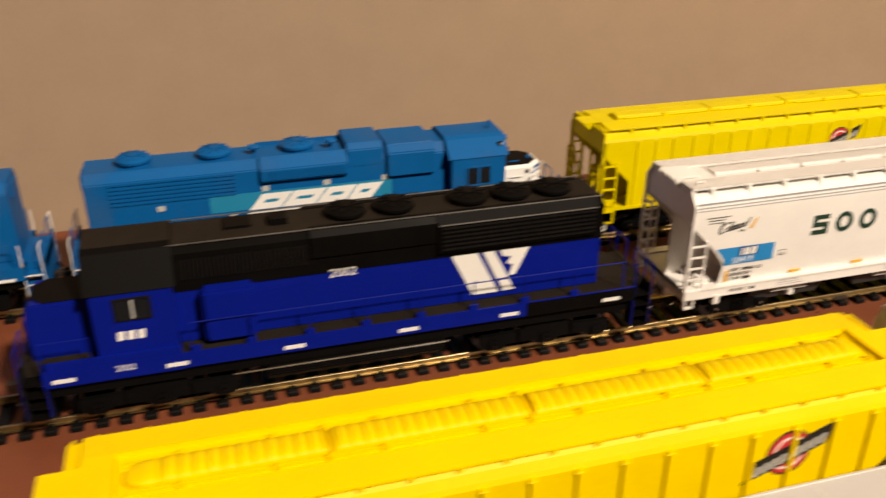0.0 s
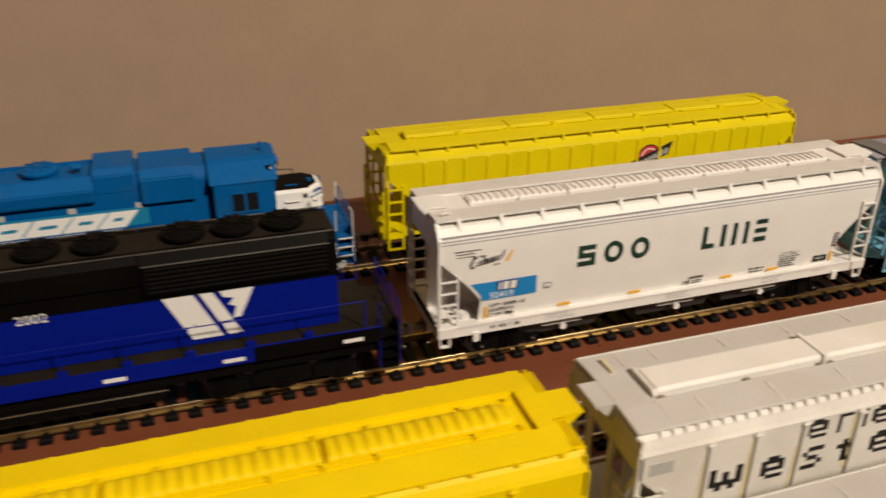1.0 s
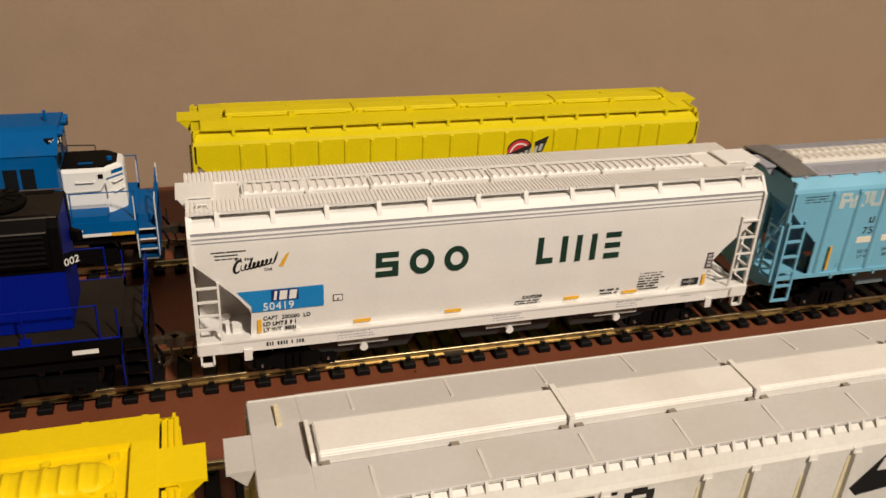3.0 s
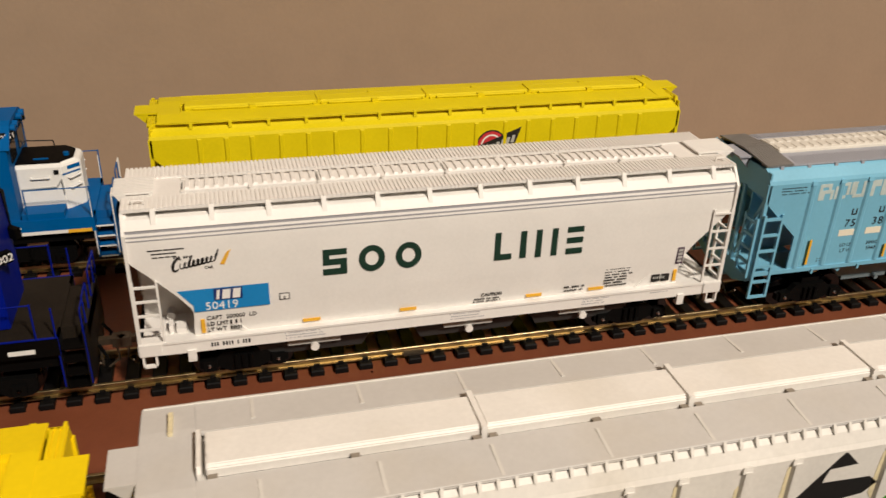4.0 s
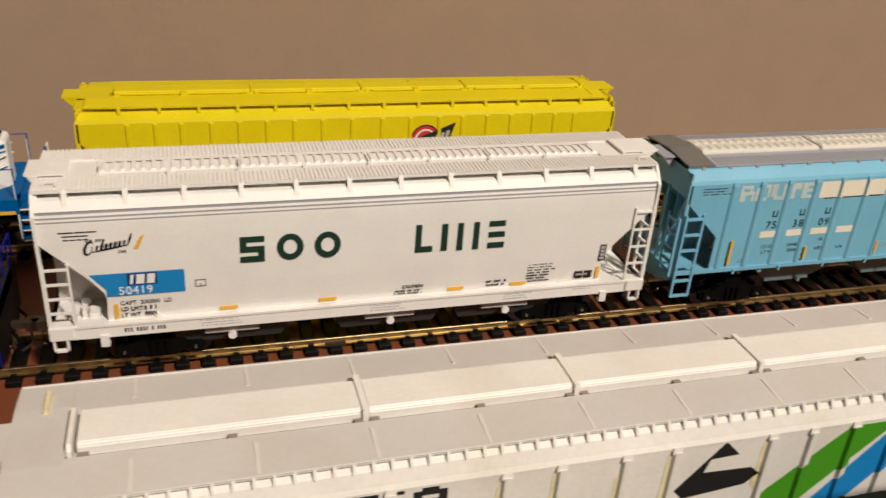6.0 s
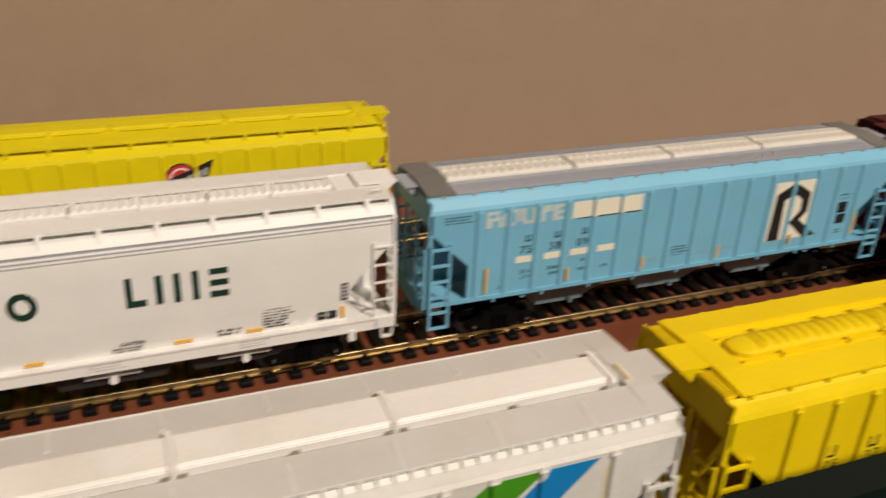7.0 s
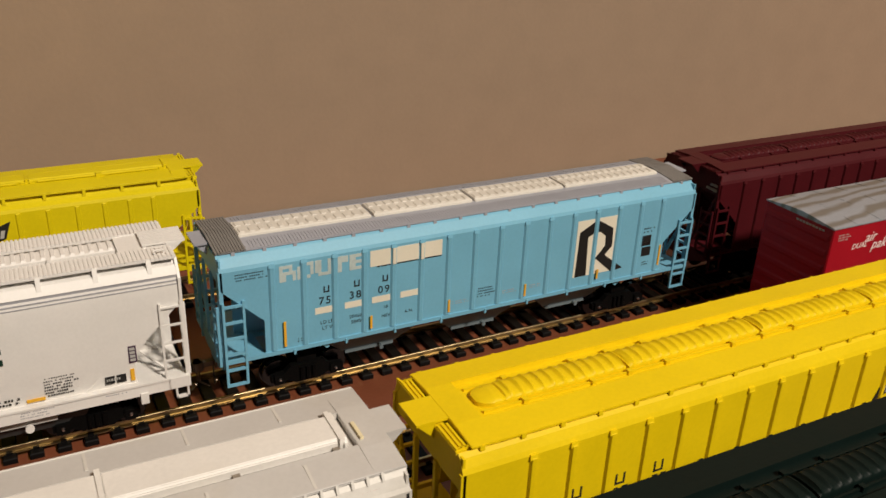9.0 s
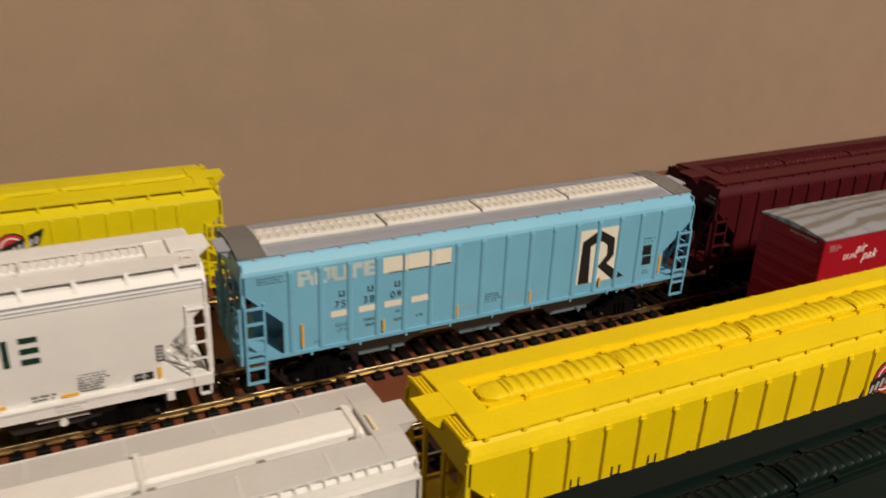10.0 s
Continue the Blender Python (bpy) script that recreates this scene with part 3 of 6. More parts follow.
    for s in (-1, 1) if hatch == "box" else ():
        bm = bmesh.new()
        sweep_x(bm, [(s * (W - 0.0002), ST - 0.0008), (s * (W + 0.00015), ST - 0.0004), (s * (W + 0.00015), ST + 0.0001), (s * (W - 0.0004), ST + 0.0010), (s * (W - 0.0008), ST + 0.0004)], -L + 0.0006, L - 0.0006)
        part("top_chord", bm, body_mat, car)
    # roof: two long boards beside a sunk centre strip, standing clear of the cove on brackets
    bm = bmesh.new()
    PK = EZ + 0.0016
    if hatch == "slab":
        sweep_x(bm, [(-EV - 0.0006, EZ), (-EV - 0.0006, EZ + 0.0005), (-0.0085, EZ + 0.0012), (0, PK), (0.0085, EZ + 0.0012), (EV + 0.0006, EZ + 0.0005), (EV + 0.0006, EZ), (0, EZ + 0.0006)], -L + 0.0018, L - 0.0018)
    else:
        ch0, ch1 = (-L + 0.0105, L - 0.0082) if hatch == "trough" else (-L + (0.0115 if hatch == "lid" else lead - 0.0012), L - (0.0092 if hatch == "lid" else tail - 0.0030))
        e0 = EV + (0.0006 if hatch in ("trough", "lid") else 0.0005)
        sweep_x(bm, [(-e0, EZ), (-e0, EZ + 0.0006), (-cw - 0.0002, EZ + 0.0013), (-cw, EZ - 0.0002), (cw, EZ - 0.0002), (cw + 0.0002, EZ + 0.0013), (e0, EZ + 0.0006), (e0, EZ), (0.0080, EZ - 0.0009), (-0.0080, EZ - 0.0009)], ch0, ch1)
        for u, v in ((-L + end_in, ch0), (ch1, L - end_in)):
            sweep_x(bm, [(-e0, EZ), (-e0, EZ + 0.0006), (-0.0076, EZ + 0.0013), (0.0076, EZ + 0.0013), (e0, EZ + 0.0006), (e0, EZ)], u, v)
        PK = EZ + 0.0012
    part("roof", bm, roof_mat, car, bevel=0.00012)
    if hatch == "slab":
        for t in (-1, 1):
            bm = bmesh.new()
            sweep_x(bm, [(t * 0.0086, EZ + 0.0010), (t * (EV + 0.0004), EZ + 0.0003), (t * (EV + 0.0004), EZ + 0.00070), (t * 0.0086, EZ + 0.00140)], -0.00042, 0.00042)
            first = part("roof_board_slat", bm, roof_mat, car)
            first.location = (-L + 0.0125, 0, 0)
            for i in range(1, 150):
                share(first, i * (2 * L - 0.025) / 149, 0, 0)
    nb = {"box": 58, "lid": 16}.get(hatch, 19)
    be = 0.0013 if hatch == "lid" else 0.0060
    bo, bz, bw = (0.0010, 0.0007, 0.0006) if hatch != "box" else (0.0015, 0.0012, 0.0003)
    if hatch == "lid":
        bo, bz = 0.0012, 0.0019
    for t in (-1, 1):
        bm = bmesh.new()
        sweep_x(bm, [(t * (EV - 0.0004), EZ - bz), (t * (EV + bo), EZ - bz), (t * (EV + (0.0006 if hatch == "box" else 0.0009)), EZ + 0.0005), (t * (EV - 0.0004), EZ + 0.0004)], -bw, bw)
        first = part("roof_bracket", bm, body_mat if hatch != "slab" else roof_mat, car)
        first.location = (-L + be, 0, 0)
        for i in range(1, nb):
            share(first, (2 * L - 2 * be) * i / (nb - 1), 0, 0)
    if hatch == "box":
        for t in (-1, 1):
            bm = bmesh.new()
            sweep_x(bm, [(t * 0.0082, EZ + 0.0009), (t * EV, EZ + 0.0003), (t * EV, EZ + 0.00066), (t * 0.0082, EZ + 0.00136)], -0.00032, 0.00032)
            first = part("roof_seam", bm, SEAM, car)
            first.location = (-L + 0.020, 0, 0)
            for i in range(1, 9):
                share(first, (2 * L - 0.040) * i / 8, 0, 0)
    # end platforms of the running board
    for s in (-1, 1):
        e = s * L
        if hatch == "slab":
            bm = bmesh.new()
            for t in (-1, 1):
                box(bm, *sorted((e - s * 0.0002, e - s * 0.0108)), t * 0.0120 - 0.0004, t * 0.0120 + 0.0004, EZ + 0.0002, EZ + 0.0008)
            walk = part("end_walkway", bm, walk_mat, car, "dark grey slatted end walkway")
            for i in range(11):
                xx = e - s * (0.0004 + i * 0.00092)
                if i == 0:
                    bm = bmesh.new()
                    hw = EV + 0.0008
                    sweep_x(bm, [(-hw, EZ + 0.0010), (0, PK + 0.0006), (hw, EZ + 0.0010), (hw, EZ + 0.0004), (0, PK), (-hw, EZ + 0.0004)], *sorted((xx, xx - s * 0.0007)))
                    slat0 = part("slat", bm, walk_mat, walk)
                else:
                    share(slat0, -s * i * 0.00092, 0, 0)
            bm = bmesh.new()
            box(bm, *sorted((e + s * 0.0042, e - s * 0.0002)), -0.0056, 0.0056, EZ + 0.0004, EZ + 0.0010)
            for t in (-1, 1):
                sweep_y(bm, [(e + s * 0.0038, EZ + 0.0004), (e, EZ - 0.0035), (e - s * 0.0003, EZ + 0.0004)], t * 0.0045 - 0.0003, t * 0.0045 + 0.0003)
            part("end_platform", bm, roof_mat, car)
        else:
            bm = bmesh.new()
            box(bm, *sorted((e + s * 0.0046, e - s * 0.0036)), -0.0048, 0.0048, EZ + 0.0006, EZ + 0.0012)
            box(bm, *sorted((e, e - s * 0.0024)), -EV + 0.0002, EV - 0.0002, EZ - 0.0010, EZ - 0.0001)
            for t in (-1, 1):
                sweep_y(bm, [(e + s * 0.0042, EZ + 0.0007), (e, EZ - 0.0035), (e - s * 0.0003, EZ + 0.0007)], t * 0.0044 - 0.0003, t * 0.0048 + 0.0003)
            part("end_platform", bm, roof_mat, car)
            for t in (-1, 1) if hatch != "box" else ():
                bm = bmesh.new()
                box(bm, *sorted((e - s * 0.0002, e - s * 0.0008)), *sorted((t * 0.0052, t * (EV - 0.0006))), EZ - 0.0004, EZ + 0.0003)
                first = part("tread_ridge", bm, roof_mat, car)
                share(first, -s * 0.0011, 0, 0)
                share(first, -s * 0.0022, 0, 0)
    # hatch covers along the ridge
    a, b = -L + lead, L - tail
    cuts = [a + (b - a) * f for f in (0, 0.273, 0.503, 0.733, 1)]
    if hatch == "lid":
        a, b = -L + 0.0125, L - 0.0102
        cuts = [a + (b - a) * f for f in (0, 0.269, 0.498, 0.727, 1)]
    if hatch == "trough":
        a, b = -L + 0.0121, L - 0.0105
        cuts = [a + (b - a) * f for f in (0, 0.239, 0.495, 0.747, 1)]
    if hatch == "trough":
        nsec = 4
        for i in range(nsec):
            bm = bmesh.new()
            q0, q1 = cuts[i] + 0.0004, cuts[i + 1] - 0.0004
            rings, m = [], 130
            for j in range(m + 1):
                xx = q0 + (q1 - q0) * j / m
                d = min((xx - a) / 0.0045, (b - xx) / 0.0045, 1.0)
                wide = 0.0038 * math.sqrt(max(0.02, 1 - (1 - d) ** 2))
                hi = hatch_h * min(1, 0.25 + 0.75 * d) * (0.0012 + 0.0007 * (0.5 + 0.5 * math.cos((xx - a - 0.0090) * 2 * math.pi / 0.0030)) ** 5 * (xx - a > 0.0075))
                if j in (0, 1, m - 1, m) or abs(xx - a - 0.0068) < 0.0005:
                    hi *= 0.6
                rings.append([(xx, wide * math.cos(math.pi * k / 8), PK - 0.0011 + (0.0009 if k in (0, 8) else 0.0006) + hi * math.sin(math.pi * k / 8) ** 0.6) for k in range(9)])
            loft(bm, [[*r, (r[0][0], -abs(r[8][1]), PK - 0.0014), (r[0][0], abs(r[0][1]), PK - 0.0014)] for r in rings])
            hc = part("hatch_cover", bm, hatch_mat, car, smooth=True)
            for t in (-1, 1):
                bm = bmesh.new()
                box(bm, -0.0007, 0.0007, *sorted((t * 0.0044, t * 0.0058)), PK - 0.0014, PK - 0.0001)
                first = part("hatch_latch", bm, hatch_mat, hc)
                first.location = (q0 + 0.0112, 0, 0)
                share(first, q1 - q0 - 0.0224, 0, 0)
                share(first, q1 - q0 - 0.0112, 0, 0)
            bm = bmesh.new()
            for t in (-1, 1):
                sweep_x(bm, [(t * 0.0046, PK - 0.0016), (t * 0.0052, PK - 0.0016), (t * 0.0052, PK - 0.0007), (t * 0.0046, PK - 0.0007)], q0, q1)
            part("hatch_rim", bm, hatch_mat, hc)
    else:
        nsec = 4
        for i in range(nsec):
            q0, q1 = cuts[i] + 0.0005, cuts[i + 1] - 0.0005
            bm = bmesh.new()
            wd, HH = {"lid": (0.0037, 0.0014), "box": (0.0048, 0.0015), "slab": (0.0060, 0.0008)}[hatch]
            sweep_x(bm, [(-wd, PK - 0.0012), (-wd, PK + HH - 0.0006), (-wd + 0.0006, PK + HH), (wd - 0.0006, PK + HH), (wd, PK + HH - 0.0006), (wd, PK - 0.0012)], q0, q1)
            hc = part("hatch_cover", bm, hatch_mat, car, bevel=0.0002)
            bm = bmesh.new()
            if hatch == "slab":
                k = int((q1 - q0) / 0.0032)
                bm.free()
                for j in range(k):
                    xx = q0 + (q1 - q0) * (j + 0.5) / k
                    for t in (-1, 1):
                        bm = bmesh.new()
                        loft(bm, [[(xx - 0.0011, t * 0.0028 - 0.0020, PK + HH - 0.0001), (xx + 0.0011, t * 0.0028 - 0.0020, PK + HH - 0.0001), (xx + 0.0011, t * 0.0028 + 0.0020, PK + HH - 0.0001), (xx - 0.0011, t * 0.0028 + 0.0020, PK + HH - 0.0001)],
                                  [(xx - 0.0007, t * 0.0028 - 0.0015, PK + HH + 0.0003), (xx + 0.0007, t * 0.0028 - 0.0015, PK + HH + 0.0003), (xx + 0.0007, t * 0.0028 + 0.0015, PK + HH + 0.0003), (xx - 0.0007, t * 0.0028 + 0.0015, PK + HH + 0.0003)]])
                        part("hatch_cup", bm, hatch_mat, hc)
            else:
                box(bm, q1 - 0.0002, q1 + 0.0009, -wd - 0.0006, wd + 0.0006, PK - 0.0012, PK + HH + 0.0004)
                part("hatch_strap", bm, hatch_mat, hc)
                if hatch == "lid":
                    for t in (-1, 1):
                        bm = bmesh.new()
                        rod(bm, [(q0 + 0.0030, t * (wd + 0.0007), PK + 0.0006), (q1 - 0.0030, t * (wd + 0.0007), PK + 0.0006)], 0.00045, 6)
                        part("lock_bar", bm, hatch_mat, hc)
                        bm = bmesh.new()
                        box(bm, -0.0011, 0.0011, *sorted((t * (wd - 0.0002), t * (wd + 0.0017))), PK - 0.0012, PK + 0.0014)
                        lug = part("clamp_lug", bm, hatch_mat, hc)
                        lug.location = ((q0 + q1) / 2, 0, 0)
                for t in (-1, 1):
                    bm = bmesh.new()
                    box(bm, -0.0008, 0.0008, *sorted((t * wd, t * (wd + 0.0012))), PK - 0.0012, PK + (0.0006 if hatch == "lid" else -0.0002))
                    # box hatches have latches darker than their covers
                    first = part("hatch_latch", bm, LATCH if hatch == "box" else hatch_mat, hc)
                    first.location = (q0 + 0.001, 0, 0)
                    share(first, (q1 - q0) / 2, 0, 0)
                    share(first, q1 - q0 - 0.002, 0, 0)
    if hatch == "box":
        for t in (-1, 1):
            bm = bmesh.new()
            box(bm, a - 0.0002, b + 0.0002, *sorted((t * 0.0049, t * 0.0059)), EZ - 0.0003, EZ + 0.0002)
            part("channel_floor", bm, roof_mat, car)
        for u in (a - 0.0006, b + 0.0006):
            bm = bmesh.new()
            sweep_x(bm, [(-0.0058, PK - 0.0014), (-0.0058, PK + 0.0009), (-0.0048, PK + 0.0018), (0.0048, PK + 0.0018), (0.0058, PK + 0.0009), (0.0058, PK - 0.0014)], u - 0.0004, u + 0.0004)
            part("hatch_end_frame", bm, hatch_mat, car)
    # outlet bays below
    for i in range(bays):
        c = (-L + 0.055) + (2 * L - 0.110) * i / max(1, bays - 1)
        bm = bmesh.new()
        loft(bm, [[(c - 0.0215, -0.0150, SB - 0.0008), (c + 0.0215, -0.0150, SB - 0.0008), (c + 0.0215, 0.0150, SB - 0.0008), (c - 0.0215, 0.0150, SB - 0.0008)],
                  [(c - 0.0105, -0.0095, 0.0085), (c + 0.0105, -0.0095, 0.0085), (c + 0.0105, 0.0095, 0.0085), (c - 0.0105, 0.0095, 0.0085)]])
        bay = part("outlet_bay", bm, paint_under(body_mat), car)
        bm = bmesh.new()
        box(bm, c - 0.0095, c + 0.0095, -0.0100, 0.0100, 0.0074, 0.0086)
        for t in (-1, 1):
            tube(bm, (c + 0.004, t * 0.009, 0.0080), (c + 0.004, t * 0.0120, 0.0080), 0.0008, 8)
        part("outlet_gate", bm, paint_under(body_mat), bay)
    return car, Side(car, -W)


# outlet bays below a sky blue body get a darker, greyer colour
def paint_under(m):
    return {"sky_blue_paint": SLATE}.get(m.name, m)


# ---- hopper with bowed sides ----
def bowed_hopper(x0, x1, y):
    L = (x1 - x0) / 2
    car = thing("covered_hopper", "white bowed-side covered hopper with green lettering on the middle track", "hopper car", (x0 + x1) / 2, y, RT)
    W, SB = 0.0180, 0.0180
    prof = [(0.0166, 0.0178), (0.0171, 0.0220), (0.0176, 0.0290), (0.0179, 0.0370), (0.0180, 0.0450), (0.0179, 0.0500), (0.0176, 0.0528), (0.0170, 0.0543), (0.0150, 0.0572), (0.0140, 0.0580)]

    def side_y(z):
        for (ya, za), (yb, zb) in zip(prof, prof[1:]):
            if za <= z <= zb:
                return ya + (yb - ya) * (z - za) / (zb - za)
        return prof[-1][0]
    # side sheets: the ends are cut on a slope between the sill and the shoulder
    def cut(z):
        edge = [(0.0, 0.0156), (0.0207, 0.0158), (0.0255, 0.0162), (0.0279, 0.0158), (0.0331, 0.0119), (0.0380, 0.0072), (0.0446, 0.0006), (0.1, 0.0006)]
        for (za, ca), (zb, cb) in zip(edge, edge[1:]):
            if za <= z <= zb:
                return ca + (cb - ca) * (z - za) / (zb - za)
    zs = [0.0178 + (0.0540 - 0.0178) * i / 32 for i in range(33)]
    for s in (-1, 1):
        bm = bmesh.new()
        rings = []
        for z in zs:
            yy, c = side_y(z), cut(z)
            rings.append([(-L + c, s * yy, z), (L - c, s * yy, z), (L - c, s * (yy - 0.0006), z), (-L + c, s * (yy - 0.0006), z)])
        loft(bm, rings)
        part("side_sheet", bm, WHITE, car, smooth=True)
        bm = bmesh.new()
        sweep_x(bm, [(s * 0.0178, 0.0540), (s * 0.0172, 0.0546), (s * 0.0156, 0.0563), (s * 0.0140, 0.0566), (s * 0.0140, 0.0560), (s * 0.0160, 0.0546), (s * 0.0168, 0.0540)], -L + 0.0004, L - 0.0004)
        part("shoulder_sheet", bm, WHITE, car)
        bm = bmesh.new()
        box(bm, -L, L, *sorted((s * 0.0168, s * 0.0187)), 0.0140, 0.0181)
        box(bm, -L, L, *sorted((s * 0.0150, s * 0.0191)), 0.0177, 0.0184)
        part("side_sill", bm, WHITE, car)
        for q in (-L + 0.0027, L - 0.0027):
            bm = bmesh.new()
            box(bm, q - 0.0021, q + 0.0021, *sorted((s * 0.0176, s * 0.0190)), 0.0103, 0.0109)
            box(bm, q - 0.0021, q - 0.0015, *sorted((s * 0.0176, s * 0.0190)), 0.0103, 0.0142)
            box(bm, q + 0.0015, q + 0.0021, *sorted((s * 0.0176, s * 0.0190)), 0.0103, 0.0142)
            part("stirrup", bm, WHITE, car)
        for q in (-L + 0.0145, L - 0.0145):
            bm = bmesh.new()
            box(bm, q - 0.0012, q + 0.0012, *sorted((s * 0.0186, s * 0.0193)), 0.0118, 0.0150)
            box(bm, q - 0.0012, q + 0.0012, *sorted((s * 0.0170, s * 0.0193)), 0.0112, 0.0119)
            part("jacking_pad", bm, WHITE, car)
        for e in (-1, 1):
            q0, q1 = sorted((e * (L - 0.0008), e * (L - 0.0072)))
            ladder(car, q0, q1, s * 0.0184, 0.0181, 0.0452 if e > 0 else 0.0385, 5, WHITE, thick=0.00032)
            bm = bmesh.new()
            sweep_x(bm, [(s * 0.0186, 0.0180), (s * 0.0186, 0.0530), (s * 0.0146, 0.0583), (s * 0.0138, 0.0580), (s * 0.0174, 0.0525), (s * 0.0174, 0.0180)], *sorted((e * L, e * (L - 0.0009))))
            part("end_post", bm, WHITE, car)
    for e in (-1, 1):
        bm = bmesh.new()
        # steep end sheet below a humped bulkhead
        sweep_y(bm, [(e * (L - 0.0012), 0.0458), (e * (L - 0.0300), 0.0178), (e * (L - 0.0310), 0.0186), (e * (L - 0.0022), 0.0470)], -0.0172, 0.0172)
        sweep_x(bm, [(-0.0176, 0.0452), (-0.0176, 0.0530), (-0.0138, 0.0576), (0.0138, 0.0576), (0.0176, 0.0530), (0.0176, 0.0452)], *sorted((e * (L - 0.0009), e * (L - 0.0016))))
        part("slope_sheet", bm, WHITE, car)
        bm = bmesh.new()
        sweep_y(bm, [(e * (L - 0.0014), 0.0178), (e * (L - 0.0014), 0.0455), (e * (L - 0.0285), 0.0190), (e * (L - 0.0285), 0.0178)], *((-0.0025, -0.0019) if e < 0 else (0.0030, 0.0036)))
        part("shear_plate", bm, WHITE, car)
        for t in (-1, 1):
            bm = bmesh.new()
            box(bm, *sorted((e * (L + 0.0001), e * (L - 0.0066))), *sorted((t * 0.0172, t * 0.0193)), 0.0142, 0.0186)
            part("step_box", bm, WHITE, car, bevel=0.0003)
        bm = bmesh.new()
        box(bm, *sorted((e * L, e * (L - 0.0165))), -0.0168, 0.0168, 0.0166, 0.0178)
        box(bm, *sorted((e * L, e * (L - 0.0012))), -0.0168, 0.0168, 0.0140, 0.0178)
        box(bm, *sorted((e * (L - 0.001), e * (L - 0.0280))), -0.0034, 0.0034, 0.0080, 0.0168)
        part("end_platform", bm, WHITE, car)
        bm = bmesh.new()
        if e < 0:
            tube(bm, (e * (L - 0.0090), -0.0060, 0.0192), (e * (L - 0.0090), 0.0040, 0.0192), 0.0014, 10)
            box(bm, e * (L - 0.0120) - 0.0014, e * (L - 0.0120) + 0.0014, -0.0140, -0.0095, 0.0178, 0.0196)
            box(bm, e * (L - 0.0092) - 0.0006, e * (L - 0.0092) + 0.0006, -0.0135, -0.0100, 0.0178, 0.0206)
            box(bm, e * (L - 0.0060) - 0.0010, e * (L - 0.0060) + 0.0010, -0.0150, -0.0120, 0.0178, 0.0195)
        else:
            rod(bm, [(e * (L - 0.006), -0.012, 0.0178), (e * (L - 0.020), -0.002, 0.0290)], 0.0005)
        rod(bm, [(e * (L - 0.006), 0.002, 0.0178), (e * (L - 0.021), 0.004, 0.0300)], 0.0005)
        part("brake_gear", bm, WHITE, car)
        y0, y1 = (-0.0175, -0.0110)
        if e > 0:
            ladder(car, y0, y1, e * (L + 0.0002), 0.0180, 0.0440, 5, WHITE, "y", thick=0.0004)
        else:
            ladder(car, -y1, -y0, e * (L + 0.0002), 0.0180, 0.0440, 5, WHITE, "y", thick=0.0004)
        coupler(car, e * L, e)
        truck(car, e * (L - 0.0290))
    # roof: slatted walkways on brackets over a central trough of round hatches
    bm = bmesh.new()
    sweep_x(bm, [(-0.0142, 0.0557), (-0.0142, 0.0563), (0, 0.0570), (0.0142, 0.0563), (0.0142, 0.0557)], -L + 0.0006, L - 0.0006)
    part("roof", bm, WHITE, car)
    for s in (-1, 1):
        bm = bmesh.new()
        box(bm, -L + 0.0002, L - 0.0002, *sorted((s * 0.0067, s * 0.0147)), 0.0580, 0.05885)
        rb = part("running_board", bm, WHITE, car, "white slatted running board")
        bm = bmesh.new()
        box(bm, 0, 0.00076, *sorted((s * 0.0066, s * 0.0149)), 0.0581, 0.0592)
        first = part("slat", bm, WHITE, rb)
        first.location = (-L + 0.0002, 0, 0)
        for i in range(1, 150):
            share(first, (2 * L - 0.0004) * i / 150, 0, 0)
        bm = bmesh.new()
        sweep_y(bm, [(-0.0007, 0.0549), (0.0007, 0.0549), (0.0007, 0.0588), (-0.0007, 0.0588)], *sorted((s * 0.0142, s * 0.0146)))
        sweep_x(bm, [(s * 0.0170, 0.0547), (s * 0.0152, 0.0588), (s * 0.0130, 0.0588), (s * 0.0130, 0.0562)], -0.0007, 0.0007)
        first = part("bracket", bm, WHITE, car)
        first.location = (-L + 0.0085, 0, 0)
        for i in range(1, 12):
            share(first, i * (2 * L - 0.017) / 11, 0, 0)
    a, b = -L + 0.0160, L - 0.0160
    for i in range(4):
        q0, q1 = a + (b - a) * i / 4 + 0.0004, a + (b - a) * (i + 1) / 4 - 0.0004
        bm = bmesh.new()
        sweep_x(bm, [(-0.0038, 0.0562), (-0.0038, 0.0587), (-0.0034, 0.0590), (0.0034, 0.0590), (0.0038, 0.0587), (0.0038, 0.0562)], q0, q1)
        lid = part("hatch_cover", bm, WHITE, car)
        bm = bmesh.new()
        loft(bm, [[(-0.0008, -0.0036, 0.0586), (0.0008, -0.0036, 0.0586), (0.0008, 0.0036, 0.0586), (-0.0008, 0.0036, 0.0586)],
                  [(-0.0005, -0.0030, 0.0595), (0.0005, -0.0030, 0.0595), (0.0005, 0.0030, 0.0595), (-0.0005, 0.0030, 0.0595)]])
        ridge = part("hatch_ridge", bm, WHITE, lid)
        ridge.location = (q0 + 0.0012, 0, 0)
        for k in range(1, 14):
            share(ridge, k * (q1 - q0 - 0.0024) / 13, 0, 0)
        for t in (-1, 1):
            bm = bmesh.new()
            box(bm, -0.0006, 0.0006, *sorted((t * 0.0036, t * 0.0052)), 0.0566, 0.0591)
            clip = part("hatch_latch", bm, WHITE, lid)
            clip.location = (q0, 0, 0)
            share(clip, (q1 - q0) / 2, 0, 0)
